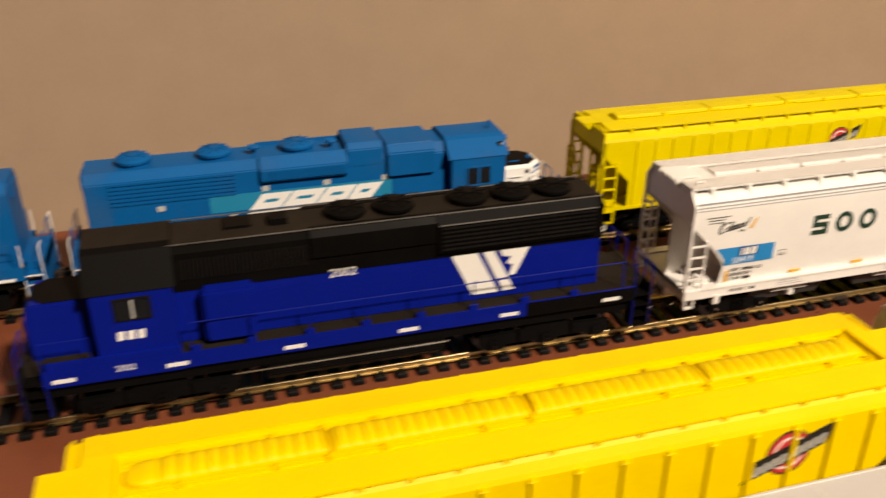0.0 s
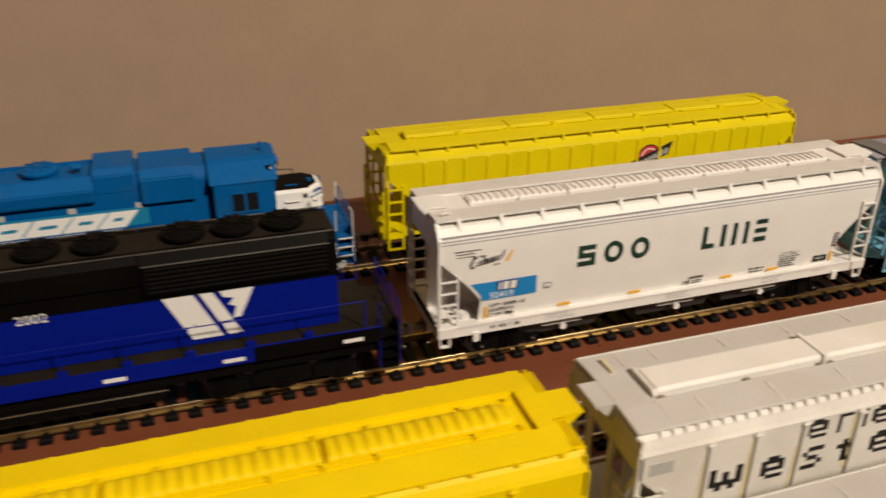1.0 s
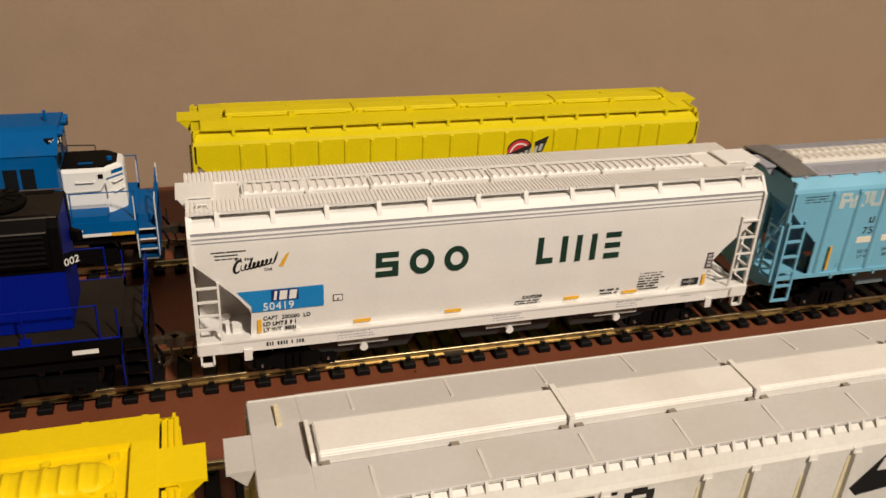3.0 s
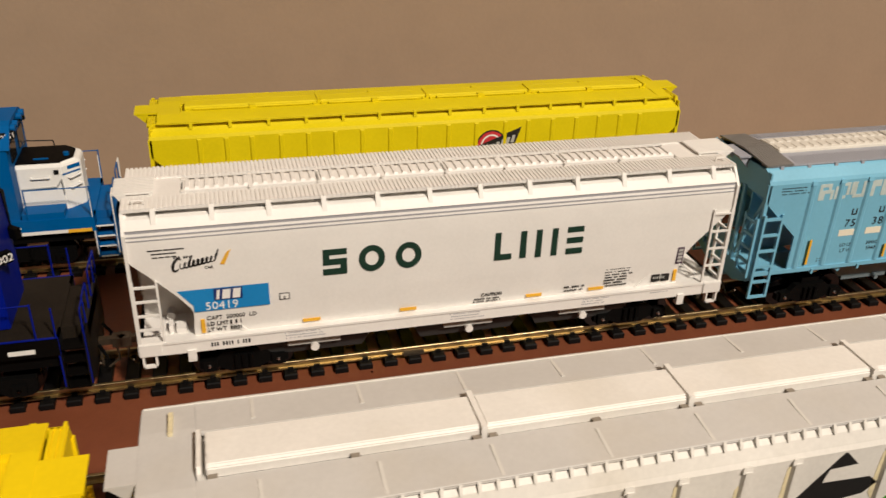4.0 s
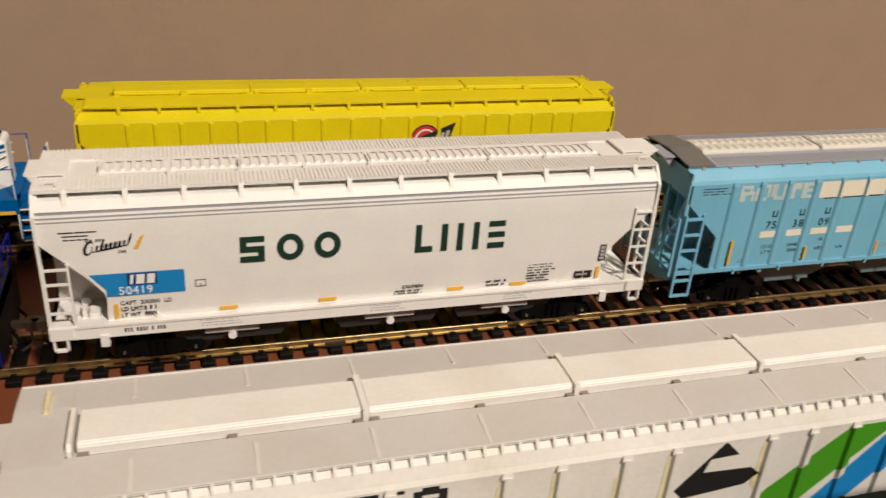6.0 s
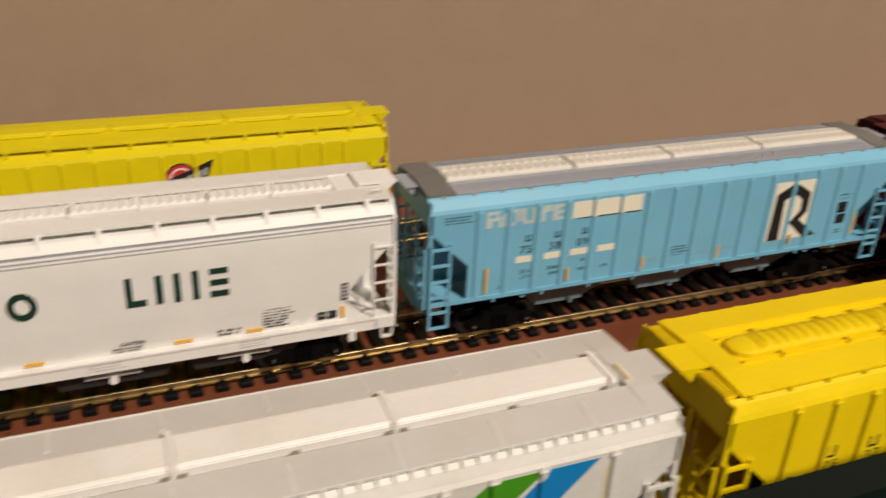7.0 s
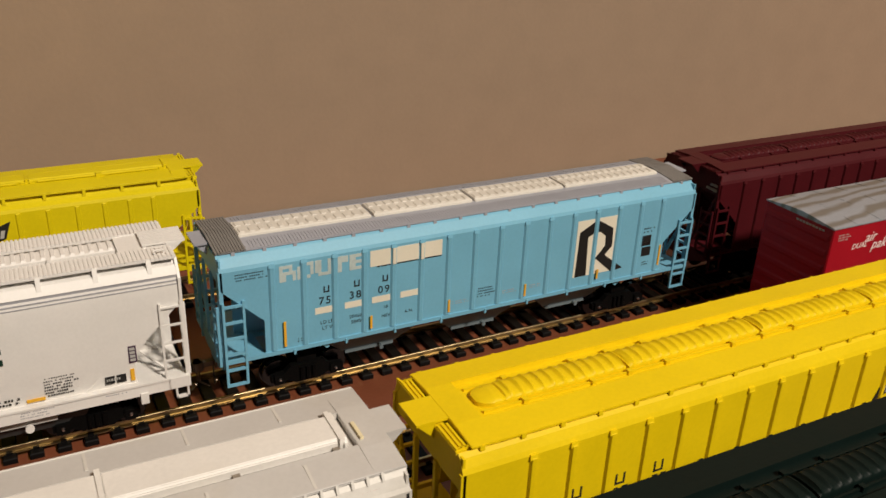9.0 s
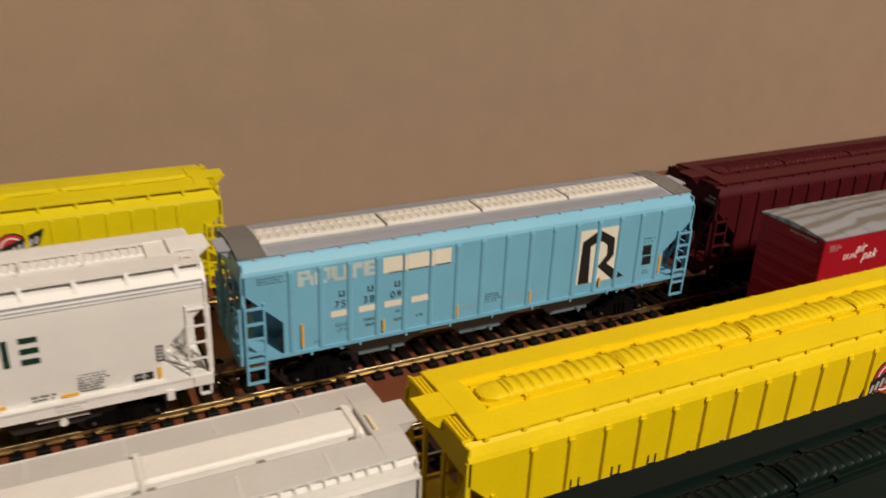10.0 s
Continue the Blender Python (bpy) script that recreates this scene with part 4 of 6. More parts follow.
    for e in (-1, 1):
        out = 0.0024 if e < 0 else 0.0046
        bm = bmesh.new()
        box(bm, *sorted((e * (L - 0.0074), e * (L - 0.0082))), -0.0052, 0.0058, 0.0585, 0.0593)
        ewk = part("end_walkway", bm, WHITE, car, "white slatted end walkway")
        for t in (-1, 1):
            bm = bmesh.new()
            sweep_y(bm, [(e * (L + out - 0.0006), 0.0593), (e * (L - 0.0005), 0.0555), (e * (L - 0.0012), 0.0593)], t * 0.005 - 0.0003, t * 0.005 + 0.0003)
            part("bracket", bm, WHITE, ewk)
        bm = bmesh.new()
        rod(bm, [(e * (L - 0.0032), -0.0122, 0.0593), (e * (L - 0.0032), -0.0122, 0.0604), (e * (L - 0.0062), -0.0122, 0.0604), (e * (L - 0.0062), -0.0122, 0.0593)], 0.0003)
        part("grab_iron", bm, WHITE, car)
        bm = bmesh.new()
        box(bm, *sorted((e * (L - 0.0010), e * (L - 0.0158))), -0.0068, 0.0068, 0.0576, 0.0586)
        part("end_deck", bm, WHITE, car)
        bm = bmesh.new()
        box(bm, *sorted((e * (L + out), e * (L - 0.0085))), 0, 0.00062, 0.0592, 0.0599)
        first = part("slat", bm, WHITE, ewk)
        first.location = (0, -0.0052, 0)
        for i in range(1, 10):
            share(first, 0, i * 0.00115, 0)
    # outlets
    for c in (-0.043, 0.006, 0.045):
        bm = bmesh.new()
        loft(bm, [[(c - 0.021, -0.0155, 0.0176), (c + 0.021, -0.0155, 0.0176), (c + 0.021, 0.0155, 0.0176), (c - 0.021, 0.0155, 0.0176)],
                  [(c - 0.0150, -0.0130, 0.0062), (c + 0.0150, -0.0130, 0.0062), (c + 0.0150, 0.0130, 0.0062), (c - 0.0150, 0.0130, 0.0062)]])
        # the shade beneath the white car is put into the bay's dark colour
        bay = part("outlet_bay", bm, SHADOW_GREY, car, "outlet bay with underbody shade put into its dark grey colour")
        bm = bmesh.new()
        box(bm, c - 0.0080, c + 0.0080, -0.0158, -0.0120, 0.0104, 0.0126)
        part("outlet_plate", bm, INK_PALE, bay, "grey outlet plate")
        bm = bmesh.new()
        tube(bm, (c, -0.0165, 0.0098), (c, 0.0165, 0.0098), 0.0010, 10)
        tube(bm, (c, -0.0172, 0.0098), (c, -0.0162, 0.0098), 0.0013, 10)
        part("outlet_gate", bm, WHITE, bay, "white outlet gate end")
    return car, side_y, L


bow, bow_side, SL = bowed_hopper(-0.0940, 0.0925, T2)
CX = (-0.0940 + 0.0925) / 2


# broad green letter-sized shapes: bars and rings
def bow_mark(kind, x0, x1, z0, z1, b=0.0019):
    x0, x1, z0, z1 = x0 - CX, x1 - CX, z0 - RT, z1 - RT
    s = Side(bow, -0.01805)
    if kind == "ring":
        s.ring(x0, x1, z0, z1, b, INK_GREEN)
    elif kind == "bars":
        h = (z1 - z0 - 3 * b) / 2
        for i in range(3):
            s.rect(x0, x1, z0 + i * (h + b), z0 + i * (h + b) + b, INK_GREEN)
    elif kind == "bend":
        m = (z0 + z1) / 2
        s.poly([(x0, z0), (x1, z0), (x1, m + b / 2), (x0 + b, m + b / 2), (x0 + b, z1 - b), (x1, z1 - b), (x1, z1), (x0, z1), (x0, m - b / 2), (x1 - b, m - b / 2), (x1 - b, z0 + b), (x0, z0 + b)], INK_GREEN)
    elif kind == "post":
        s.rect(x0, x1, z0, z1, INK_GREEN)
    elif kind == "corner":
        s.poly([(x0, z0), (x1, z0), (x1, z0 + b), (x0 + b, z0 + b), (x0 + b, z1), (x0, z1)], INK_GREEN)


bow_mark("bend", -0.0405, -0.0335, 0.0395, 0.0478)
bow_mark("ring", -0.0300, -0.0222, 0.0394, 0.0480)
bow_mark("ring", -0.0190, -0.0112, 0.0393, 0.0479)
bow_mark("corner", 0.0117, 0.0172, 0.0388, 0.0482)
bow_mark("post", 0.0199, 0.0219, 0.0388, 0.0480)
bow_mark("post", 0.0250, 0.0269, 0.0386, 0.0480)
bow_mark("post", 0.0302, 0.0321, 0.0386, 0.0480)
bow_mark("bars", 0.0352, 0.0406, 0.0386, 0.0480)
s = Side(bow, -0.0178)
# grey pin stripes under the shoulder
for z0, z1 in ((0.0530, 0.0538), (0.0519, 0.0523), (0.0508, 0.0511)):
    Side(bow, -bow_side((z0 + z1) / 2) - 0.0001).rect(-SL + 0.001, SL - 0.001, z0, z1, INK_GREY, "pin_stripe")
s = Side(bow, -0.01775)
s.poly([(-0.0818 - CX, 0.0342), (-0.0776 - CX, 0.0290), (-0.0776 - CX, 0.0269), (-0.0563 - CX, 0.0270), (-0.0563 - CX, 0.0342)], INK_BLUE, "name_panel", "bright blue name panel")
t = Side(bow, -0.0179)
t.rect(-0.0718 - CX, -0.0638 - CX, 0.0302, 0.0340, paint("navy_patch", (0.01, 0.03, 0.14), 0.5), "patch")
for i, (a, b) in enumerate(((-0.0712, -0.0704), (-0.0696, -0.0674), (-0.0667, -0.0646))):
    Side(bow, -0.01800).rect(a - CX, b - CX, 0.0306, 0.0336, INK_WHITE, slant=0.0004)
Side(bow, -0.0178).text("50419", -0.0745 - CX, 0.0273, 0.0036, INK_WHITE, spread=1.05, lift=2)
k = Side(bow, -0.01805)
slope = lambda u, z: (-0.0830 + 0.0145 * u - CX + 0.25 * z, 0.0408 + 0.0026 * u + z)
k.ribbon([slope(0.13 + 0.075 * math.cos(a), 0.0016 + 0.0019 * math.sin(a)) for a in [0.7 + i * 0.25 for i in range(20)]], 0.0008, INK_BLACK)
k.ribbon([slope(0.20 + 0.66 * i / 84 - 0.030 * math.sin(i * 0.60), 0.0009 + 0.0009 * math.cos(i * 0.60)) for i in range(85)], 0.00062, INK_BLACK)
for u in (0.36, 0.86):
    k.ribbon([slope(u + 0.02, 0.0036), slope(u + 0.012, 0.0024), slope(u, 0.0012), slope(u - 0.004, 0.0001)], 0.00065, INK_BLACK)
k.poly([(-0.0692 - CX, 0.0420), (-0.0680 - CX, 0.0418), (-0.0660 - CX, 0.0462), (-0.0672 - CX, 0.0455)], INK_ORANGE, "script_mark", "yellow brush stroke", 2)
k.lines(-0.0885 - CX, -0.0745 - CX, 0.0476, 3, 0.0011, INK_BLACK, seed=3, high=0.28, dash=3.0, ragged=0.5)
k.lines(-0.0815 - CX, -0.0760 - CX, 0.0447, 1, 0.0010, INK_BLACK, seed=4, high=0.7)
k.text("CAR", -0.0735 - CX, 0.0408, 0.0012, INK_BLACK)
b2 = Side(bow, -0.0174)
b2.text("CAPT", -0.0745 - CX, 0.0236, 0.0018, INK_BLACK)
b2.text("200000", -0.0690 - CX, 0.0236, 0.0018, INK_BLACK)
b2.text("LD", -0.0625 - CX, 0.0236, 0.0018, INK_BLACK)
b2.text("LD LMT", -0.0745 - CX, 0.0216, 0.0018, INK_BLACK)
b2.lines(-0.0682 - CX, -0.0640 - CX, 0.0216, 1, 0.0011, INK_BLACK, seed=5, high=1.1)
b2.text("LT WT", -0.0745 - CX, 0.0196, 0.0018, INK_BLACK)
b2.lines(-0.0682 - CX, -0.0640 - CX, 0.0196, 1, 0.0011, INK_BLACK, seed=6, high=1.1)
b2.rect(-0.0762 - CX, -0.0750 - CX, 0.0194, 0.0240, INK_ORANGE, "reflector", "amber reflector strip")
for x in (-0.0470, -0.0175, 0.0235, 0.0448):
    b2.rect(x - CX, x + 0.0052 - CX, 0.0194, 0.0204, INK_ORANGE, "reflector", "amber reflector strip")
b2.rect(0.0748 - CX, 0.0760 - CX, 0.0196, 0.0238, INK_ORANGE, "reflector", "amber reflector strip")
b3 = Side(bow, -0.0177)
b3.rect(0.0748 - CX, 0.0772 - CX, 0.0262, 0.0322, paint("plum_ink", (0.05, 0.02, 0.05), 0.5), "service_plate")
for i in range(4):
    Side(bow, -0.0178).rect(0.0752 - CX, 0.0768 - CX, 0.0268 + i * 0.0013, 0.0277 + i * 0.0013, INK_PALE, "service_mark")
b2.rect(0.0672 - CX, 0.0700 - CX, 0.0200, 0.0226, INK_BLACK, "service_plate")
b2.rect(0.0706 - CX, 0.0734 - CX, 0.0200, 0.0226, INK_BLACK, "service_plate")
Side(bow, -0.0175).lines(0.0675 - CX, 0.0732 - CX, 0.0211, 1, 0.0011, INK_PALE, seed=8, high=0.7)
b2.lines(0.0500 - CX, 0.0600 - CX, 0.0262, 7, 0.0010, INK_BLACK, ragged=0.35, seed=9)
b2.lines(0.0360 - CX, 0.0440 - CX, 0.0212, 2, 0.0013, INK_BLACK, seed=10)
b2.text("CAUTION", 0.0085 - CX, 0.0215, 0.0015, INK_BLACK)
b2.lines(0.0060 - CX, 0.0160 - CX, 0.0204, 2, 0.0009, INK_BLACK, seed=11)
b3.rect(-0.0535 - CX, -0.0505 - CX, 0.0281, 0.0303, INK_BLACK, "plate_mark")
Side(bow, -0.0178).rect(-0.05325 - CX, -0.05075 - CX, 0.02835, 0.03005, WHITE, "plate_mark")
Side(bow, -0.0180).text("C", -0.0524 - CX, 0.0285, 0.0011, INK_BLACK)
sl = Side(bow, -0.0187)
sl.lines(-0.0745 - CX, -0.0600 - CX, 0.0153, 1, 0.0013, INK_BLACK, seed=12, high=1.0)
sl.lines(-0.0530 - CX, -0.0400 - CX, 0.0168, 3, 0.0009, INK_GREY, seed=13)
sl.lines(-0.0020 - CX, 0.0100 - CX, 0.0168, 3, 0.0009, INK_GREY, seed=14)
sl.lines(0.0420 - CX, 0.0520 - CX, 0.0168, 3, 0.0009, INK_GREY, seed=15)
sl.lines(0.0665 - CX, 0.0740 - CX, 0.0165, 1, 0.0009, INK_GREY, seed=16)


# ---- sky blue hopper ----
rr, rs = ribbed_hopper(0.1038, 0.3008, T2, "sky blue ribbed covered hopper with a black letter and grey roof", SKY, GREY_ROOF, GREY_WALK, HATCH_CREAM, "slab", 0.0172, 0.01080, eave=0.0138, low=0.0005, lead=0.0098, tail=0.0113)
CR = (0.1038 + 0.3008) / 2
Z = lambda z: z - RT
GLYPHS = (("####.", "#..#.", "#####", "##..#", "##..#"), (".####", "##..#", "##..#", "##..#", "####."), ("##..#", "##..#", "##..#", "##..#", ".####"), ("#####", "#####", ".##..", ".##..", ".##.."), ("#####", "##...", "#####", "##...", "#####"))
for i, g in enumerate(GLYPHS):
    rs.cells(g, 0.1236 + i * 0.0061 - CR, 0.1236 + i * 0.0061 + 0.0056 - CR, Z(0.0494), Z(0.0552), INK_FADED, "lettering", "faded cream block letter")
for a, b in ((0.1556, 0.1642), (0.1646, 0.1750), (0.1754, 0.1832)):
    rs.rect(a - CR, b - CR, Z(0.0492), Z(0.0552), INK_CREAM, "paint_patch", "cream patch of overpainted lettering")
for x in (0.1644, 0.1752):
    Side(rr, -0.0188).rect(x - 0.0006 - CR, x + 0.0006 - CR, Z(0.0492), Z(0.0552), INK_CREAM, "paint_patch")
rs.lines(0.1580 - CR, 0.1834 - CR, Z(0.0487), 1, 0.0011, INK_BLACK, ragged=0.02, seed=20, high=0.4, dash=2.2)
for a, b in ((0.1355, 0.1432), (0.1462, 0.1535), (0.1563, 0.1640), (0.1672, 0.1746)):
    rs.rect(a - CR, b - CR, Z(0.0350), Z(0.0374), INK_CREAM, "paint_patch", "cream patch of overpainted lettering")
for w, x in (("75", 0.1368), ("38", 0.1478), ("09", 0.1585)):
    rs.text(w, x - CR, Z(0.0385), 0.0040, INK_BLACK, lift=2, spread=1.25)
for x in (0.1386, 0.1496, 0.1602):
    rs.rect(x - CR, x + 0.0005 - CR, Z(0.0428), Z(0.0452), INK_BLACK)
    rs.rect(x + 0.0016 - CR, x + 0.0021 - CR, Z(0.0428), Z(0.0452), INK_BLACK)
    rs.rect(x + 0.0005 - CR, x + 0.0016 - CR, Z(0.0428), Z(0.0433), INK_BLACK)
rs.text("LD LMT", 0.1372 - CR, Z(0.0308), 0.0019, INK_BLACK)
rs.text("LT WT", 0.1378 - CR, Z(0.0286), 0.0019, INK_BLACK)
rs.text("204600", 0.1478 - CR, Z(0.0308), 0.0019, INK_BLACK)
rs.text("58400", 0.1484 - CR, Z(0.0286), 0.0019, INK_BLACK)
rs.text("LB", 0.1608 - CR, Z(0.0322), 0.0016, INK_BLACK)
rs.text("NEW", 0.1600 - CR, Z(0.0286), 0.0018, INK_BLACK)
rs.text("4-76", 0.1690 - CR, Z(0.0286), 0.0017, INK_BLACK)
rs.lines(0.1090 - CR, 0.1210 - CR, Z(0.0545), 3, 0.0010, INK_BLACK, seed=21)
rs.lines(0.1290 - CR, 0.1325 - CR, Z(0.0268), 2, 0.0009, INK_BLACK, seed=22)
rs.lines(0.1985 - CR, 0.2070 - CR, Z(0.0320), 4, 0.0011, INK_BLACK, seed=23)
rs.lines(0.1880 - CR, 0.1960 - CR, Z(0.0288), 2, 0.0009, INK_GREY, seed=24)
rs.lines(0.2095 - CR, 0.2165 - CR, Z(0.0290), 2, 0.0009, INK_GREY, seed=25)
rs.lines(0.2215 - CR, 0.2270 - CR, Z(0.0290), 2, 0.0009, INK_GREY, seed=26)
for x, z0, z1 in ((0.1246, 0.0255, 0.0350), (0.1558, 0.0255, 0.0305), (0.1866, 0.0255, 0.0305), (0.2195, 0.0255, 0.0305), (0.2535, 0.0265, 0.0305), (0.2846, 0.0270, 0.0360)):
    Side(rr, -0.01882).rect(x - 0.00042 - CR, x + 0.00042 - CR, Z(z0), Z(z1), INK_ORANGE, "reflector", "amber reflector strip")
P = lambda pts: [(x - CR, Z(z)) for x, z in pts]
rs.rect(0.2420 - CR, 0.2616 - CR, Z(0.0285), Z(0.0527), INK_CREAM, "emblem_panel", "cream emblem panel")
rs.poly(P([(0.2429, 0.0286), (0.2483, 0.0286), (0.2475, 0.0452), (0.2512, 0.0470), (0.2535, 0.0466), (0.2560, 0.0446), (0.2563, 0.0402), (0.2521, 0.0354), (0.2606, 0.0281), (0.2664, 0.0288), (0.2566, 0.0362),
           (0.2598, 0.0396), (0.2594, 0.0474), (0.2530, 0.0512), (0.2506, 0.0516), (0.2434, 0.0478)]), INK_BLACK, "emblem", "black angular emblem", 2)
rs.rect(0.2752 - CR, 0.2798 - CR, Z(0.0366), Z(0.0412), INK_BLACK, "service_plate")
rs.rect(0.2756 - CR, 0.2802 - CR, Z(0.0320), Z(0.0360), INK_BLACK, "service_plate")
rs.lines(0.2765 - CR, 0.2800 - CR, Z(0.0380), 2, 0.0014, INK_PALE, seed=27)
rs.lines(0.2755 - CR, 0.2812 - CR, Z(0.0440), 2, 0.0015, INK_BLACK, seed=28)
rs.lines(0.2765 - CR, 0.2800 - CR, Z(0.0290), 2, 0.0011, INK_BLACK, seed=29)


# ---- yellow hoppers ----
def roundel(side, cx, cz):
    """A red and black disc behind a tilted black banner with pale bars."""
    side.ring(cx - 0.0062, cx + 0.0062, cz - 0.0066, cz + 0.0066, 0.0061, INK_BLACK, "emblem", "red and black round emblem")
    Side(side.parent, side.y - PROUD).ring(cx - 0.0056, cx + 0.0056, cz - 0.0060, cz + 0.0060, 0.0055, INK_RED, "emblem")
    f = Side(side.parent, side.y - 2 * PROUD)
    f.ring(cx - 0.0044, cx + 0.0044, cz - 0.0048, cz + 0.0048, 0.0006, INK_WHITE, "emblem")
    f.poly([(cx - 0.0118, cz - 0.0072), (cx + 0.0098, cz + 0.0008), (cx + 0.0120, cz + 0.0072), (cx - 0.0090, cz - 0.0010)], INK_BLACK, "banner", "black banner with pale bars", 1.5)
    g = Side(side.parent, side.y - 3.4 * PROUD)
    for i in range(9):
        u = -0.0090 + i * 0.0021
        z = cz - 0.0046 + (u + 0.0090) * 0.385
        g.rect(cx + u, cx + u + 0.0013, z - 0.0008, z + 0.0022, INK_PALE, "banner_mark", slant=0.0007)


yb, ybs = ribbed_hopper(-0.0908, 0.1165, T1, "lemon yellow ribbed covered hopper by the wall", YELLOW_AGED, YELLOW_AGED, YELLOW_AGED, YELLOW_AGED, "lid", 0.0159, 0.00977, group="yellow hopper cars", low=0.0026, eave=0.0146,
                        ribs=(-0.0734, -0.0640, -0.0550, -0.0446, -0.0347, -0.0247, -0.0147, -0.0041, 0.0070, 0.0186, 0.0297, 0.0414, 0.0508, 0.0610, 0.0710, 0.0806, 0.0897, 0.0984))
roundel(ybs, 0.036 - (-0.0908 + 0.1165) / 2, 0.0395)
yf, yfs = ribbed_hopper(-0.2990, -0.0969, T3 + 0.0008, "bright yellow ribbed covered hopper on a front track", YELLOW, YELLOW, YELLOW, YELLOW, "trough", 0.0183, 0.01105, group="yellow hopper cars", eave=0.0153, low=-0.0002)
roundel(yfs, -0.138 - (-0.2990 - 0.0969) / 2, 0.0445)
yg, ygs = ribbed_hopper(0.1275, 0.3298, T3 + 0.0004, "bright yellow ribbed covered hopper with black numbers", YELLOW, YELLOW, YELLOW, YELLOW, "trough", 0.0183, 0.01105, group="yellow hopper cars", eave=0.0153, low=-0.0002)
CG = (0.1275 + 0.3298) / 2
for w, x in (("75", 0.1578), ("37", 0.1706), ("73", 0.1826)):
    ygs.text(w, x - CG, Z(0.0360), 0.0041, INK_BLACK, spread=1.3)
for x in (0.1580, 0.1709, 0.1829):
    ygs.rect(x - CG, x + 0.0006 - CG, Z(0.0397), Z(0.0430), INK_BLACK)
    ygs.rect(x + 0.0024 - CG, x + 0.0030 - CG, Z(0.0397), Z(0.0430), INK_BLACK)
    ygs.rect(x + 0.0006 - CG, x + 0.0024 - CG, Z(0.0397), Z(0.0403), INK_BLACK)
roundel(ygs, 0.276 - CG, 0.0405)


# ---- grey-white hoppers ----
ew, ews = ribbed_hopper(-0.0846, 0.1160, T3 + 0.0008, "dirty grey-white ribbed covered hopper with black, green and blue marks", CREAM_SIDE, CREAM_ROOF, CREAM_ROOF, CREAM, "box", 0.0165, 0.0128, group="grey hopper cars", eave=0.0154, low=-0.0004, lead=0.0110, ribs=(-0.0657, -0.0529, -0.0393, -0.0230, -0.0018, 0.0088, 0.0218, 0.0323, 0.0534, 0.0629, 0.0730, 0.0835, 0.0996))
CE = (-0.0846 + 0.1160) / 2
E = lambda pts: [(x - CE, Z(z)) for x, z in pts]
FAT = {"loop": (".##.", "####", "#..#", "####", "#...", ".###"), "hook": ("####", "#...", "#...", "#...", "#..."), "post": ("#", ".", "#", "#", "#", "#"), "comb": ("#...#", "#.#.#", "#.#.#", "#####", ".#.#."), "wave": (".###", "#...", ".##.", "...#", "###."), "cross": (".#.", "###", ".#.", ".#.", ".##"), "arch": ("###.", "#..#", "#..#", "#..#", "#..#")}
for kind, x, w in (("loop", -0.0385, 0.0062), ("hook", -0.0292, 0.0042), ("post", -0.0218, 0.0014), ("loop", -0.0188, 0.0062)):
    ews.cells(FAT[kind], x - CE, x + w - CE, Z(0.0510), Z(0.0568), INK_BLACK, "wordmark")
for kind, x, w in (("comb", -0.0645, 0.0092), ("loop", -0.0498, 0.0066), ("wave", -0.0380, 0.0062), ("cross", -0.0276, 0.0050), ("loop", -0.0172, 0.0066), ("hook", -0.0074, 0.0042), ("arch", 0.0030, 0.0062)):
    ews.cells(FAT[kind], x - CE, x + w - CE, Z(0.0414), Z(0.0482), INK_BLACK, "wordmark")
ews.poly(E([(0.0432, 0.0569), (0.0467, 0.0533), (0.0405, 0.0530), (0.0395, 0.0498), (0.0504, 0.0494), (0.0526, 0.0476), (0.0498, 0.0452), (0.0360, 0.0438), (0.0338, 0.0462)]), INK_BLACK, "emblem", "black angular emblem")
ews.poly(E([(0.0560, 0.0430), (0.0676, 0.0412), (0.0841, 0.0562), (0.0722, 0.0562)]), INK_GREENY, "stripe", "leaf green diagonal stripe")
ews.poly(E([(0.0490, 0.0360), (0.0600, 0.0340), (0.0676, 0.0412), (0.0560, 0.0430)]), INK_GREENY, "stripe", "leaf green diagonal stripe")
ews.poly(E([(0.0640, 0.0340), (0.0740, 0.0340), (0.0962, 0.0562), (0.0850, 0.0562)]), INK_BLUE, "stripe", "bright blue diagonal stripe")


def span(pts, x):
    """The lowest and highest z of a convex outline at x."""
    zs = [za + (zb - za) * (x - xa) / (xb - xa) for (xa, za), (xb, zb) in zip(pts, pts[1:] + pts[:1]) if min(xa, xb) <= x <= max(xa, xb) and xa != xb]
    return (min(zs), max(zs)) if len(zs) > 1 else None


# the stripes run on over the ribs
for x in (0.0534, 0.0629, 0.0730, 0.0835):
    for pts, ink in (([(0.0490, 0.0360), (0.0600, 0.0340), (0.0841, 0.0562), (0.0722, 0.0562)], INK_GREENY), ([(0.0640, 0.0340), (0.0740, 0.0340), (0.0962, 0.0562), (0.0850, 0.0562)], INK_BLUE)):
        prof = [(x - 0.00106, -0.01802), (x - 0.00060, -0.01883), (x + 0.00060, -0.01883), (x + 0.00106, -0.01802)]
        ends = [span(pts, a) for a, b in prof]
        if all(ends):
            bm = bmesh.new()
            loft(bm, [[(a - CE, b, Z(e[k])) for (a, b), e in zip(prof, ends)] for k in (0, 1)])
            part("stripe", bm, ink, ew, "diagonal stripe over a rib")
STAIN = paint("yellowed_dust", (0.66, 0.58, 0.37), 0.7, 0.12)
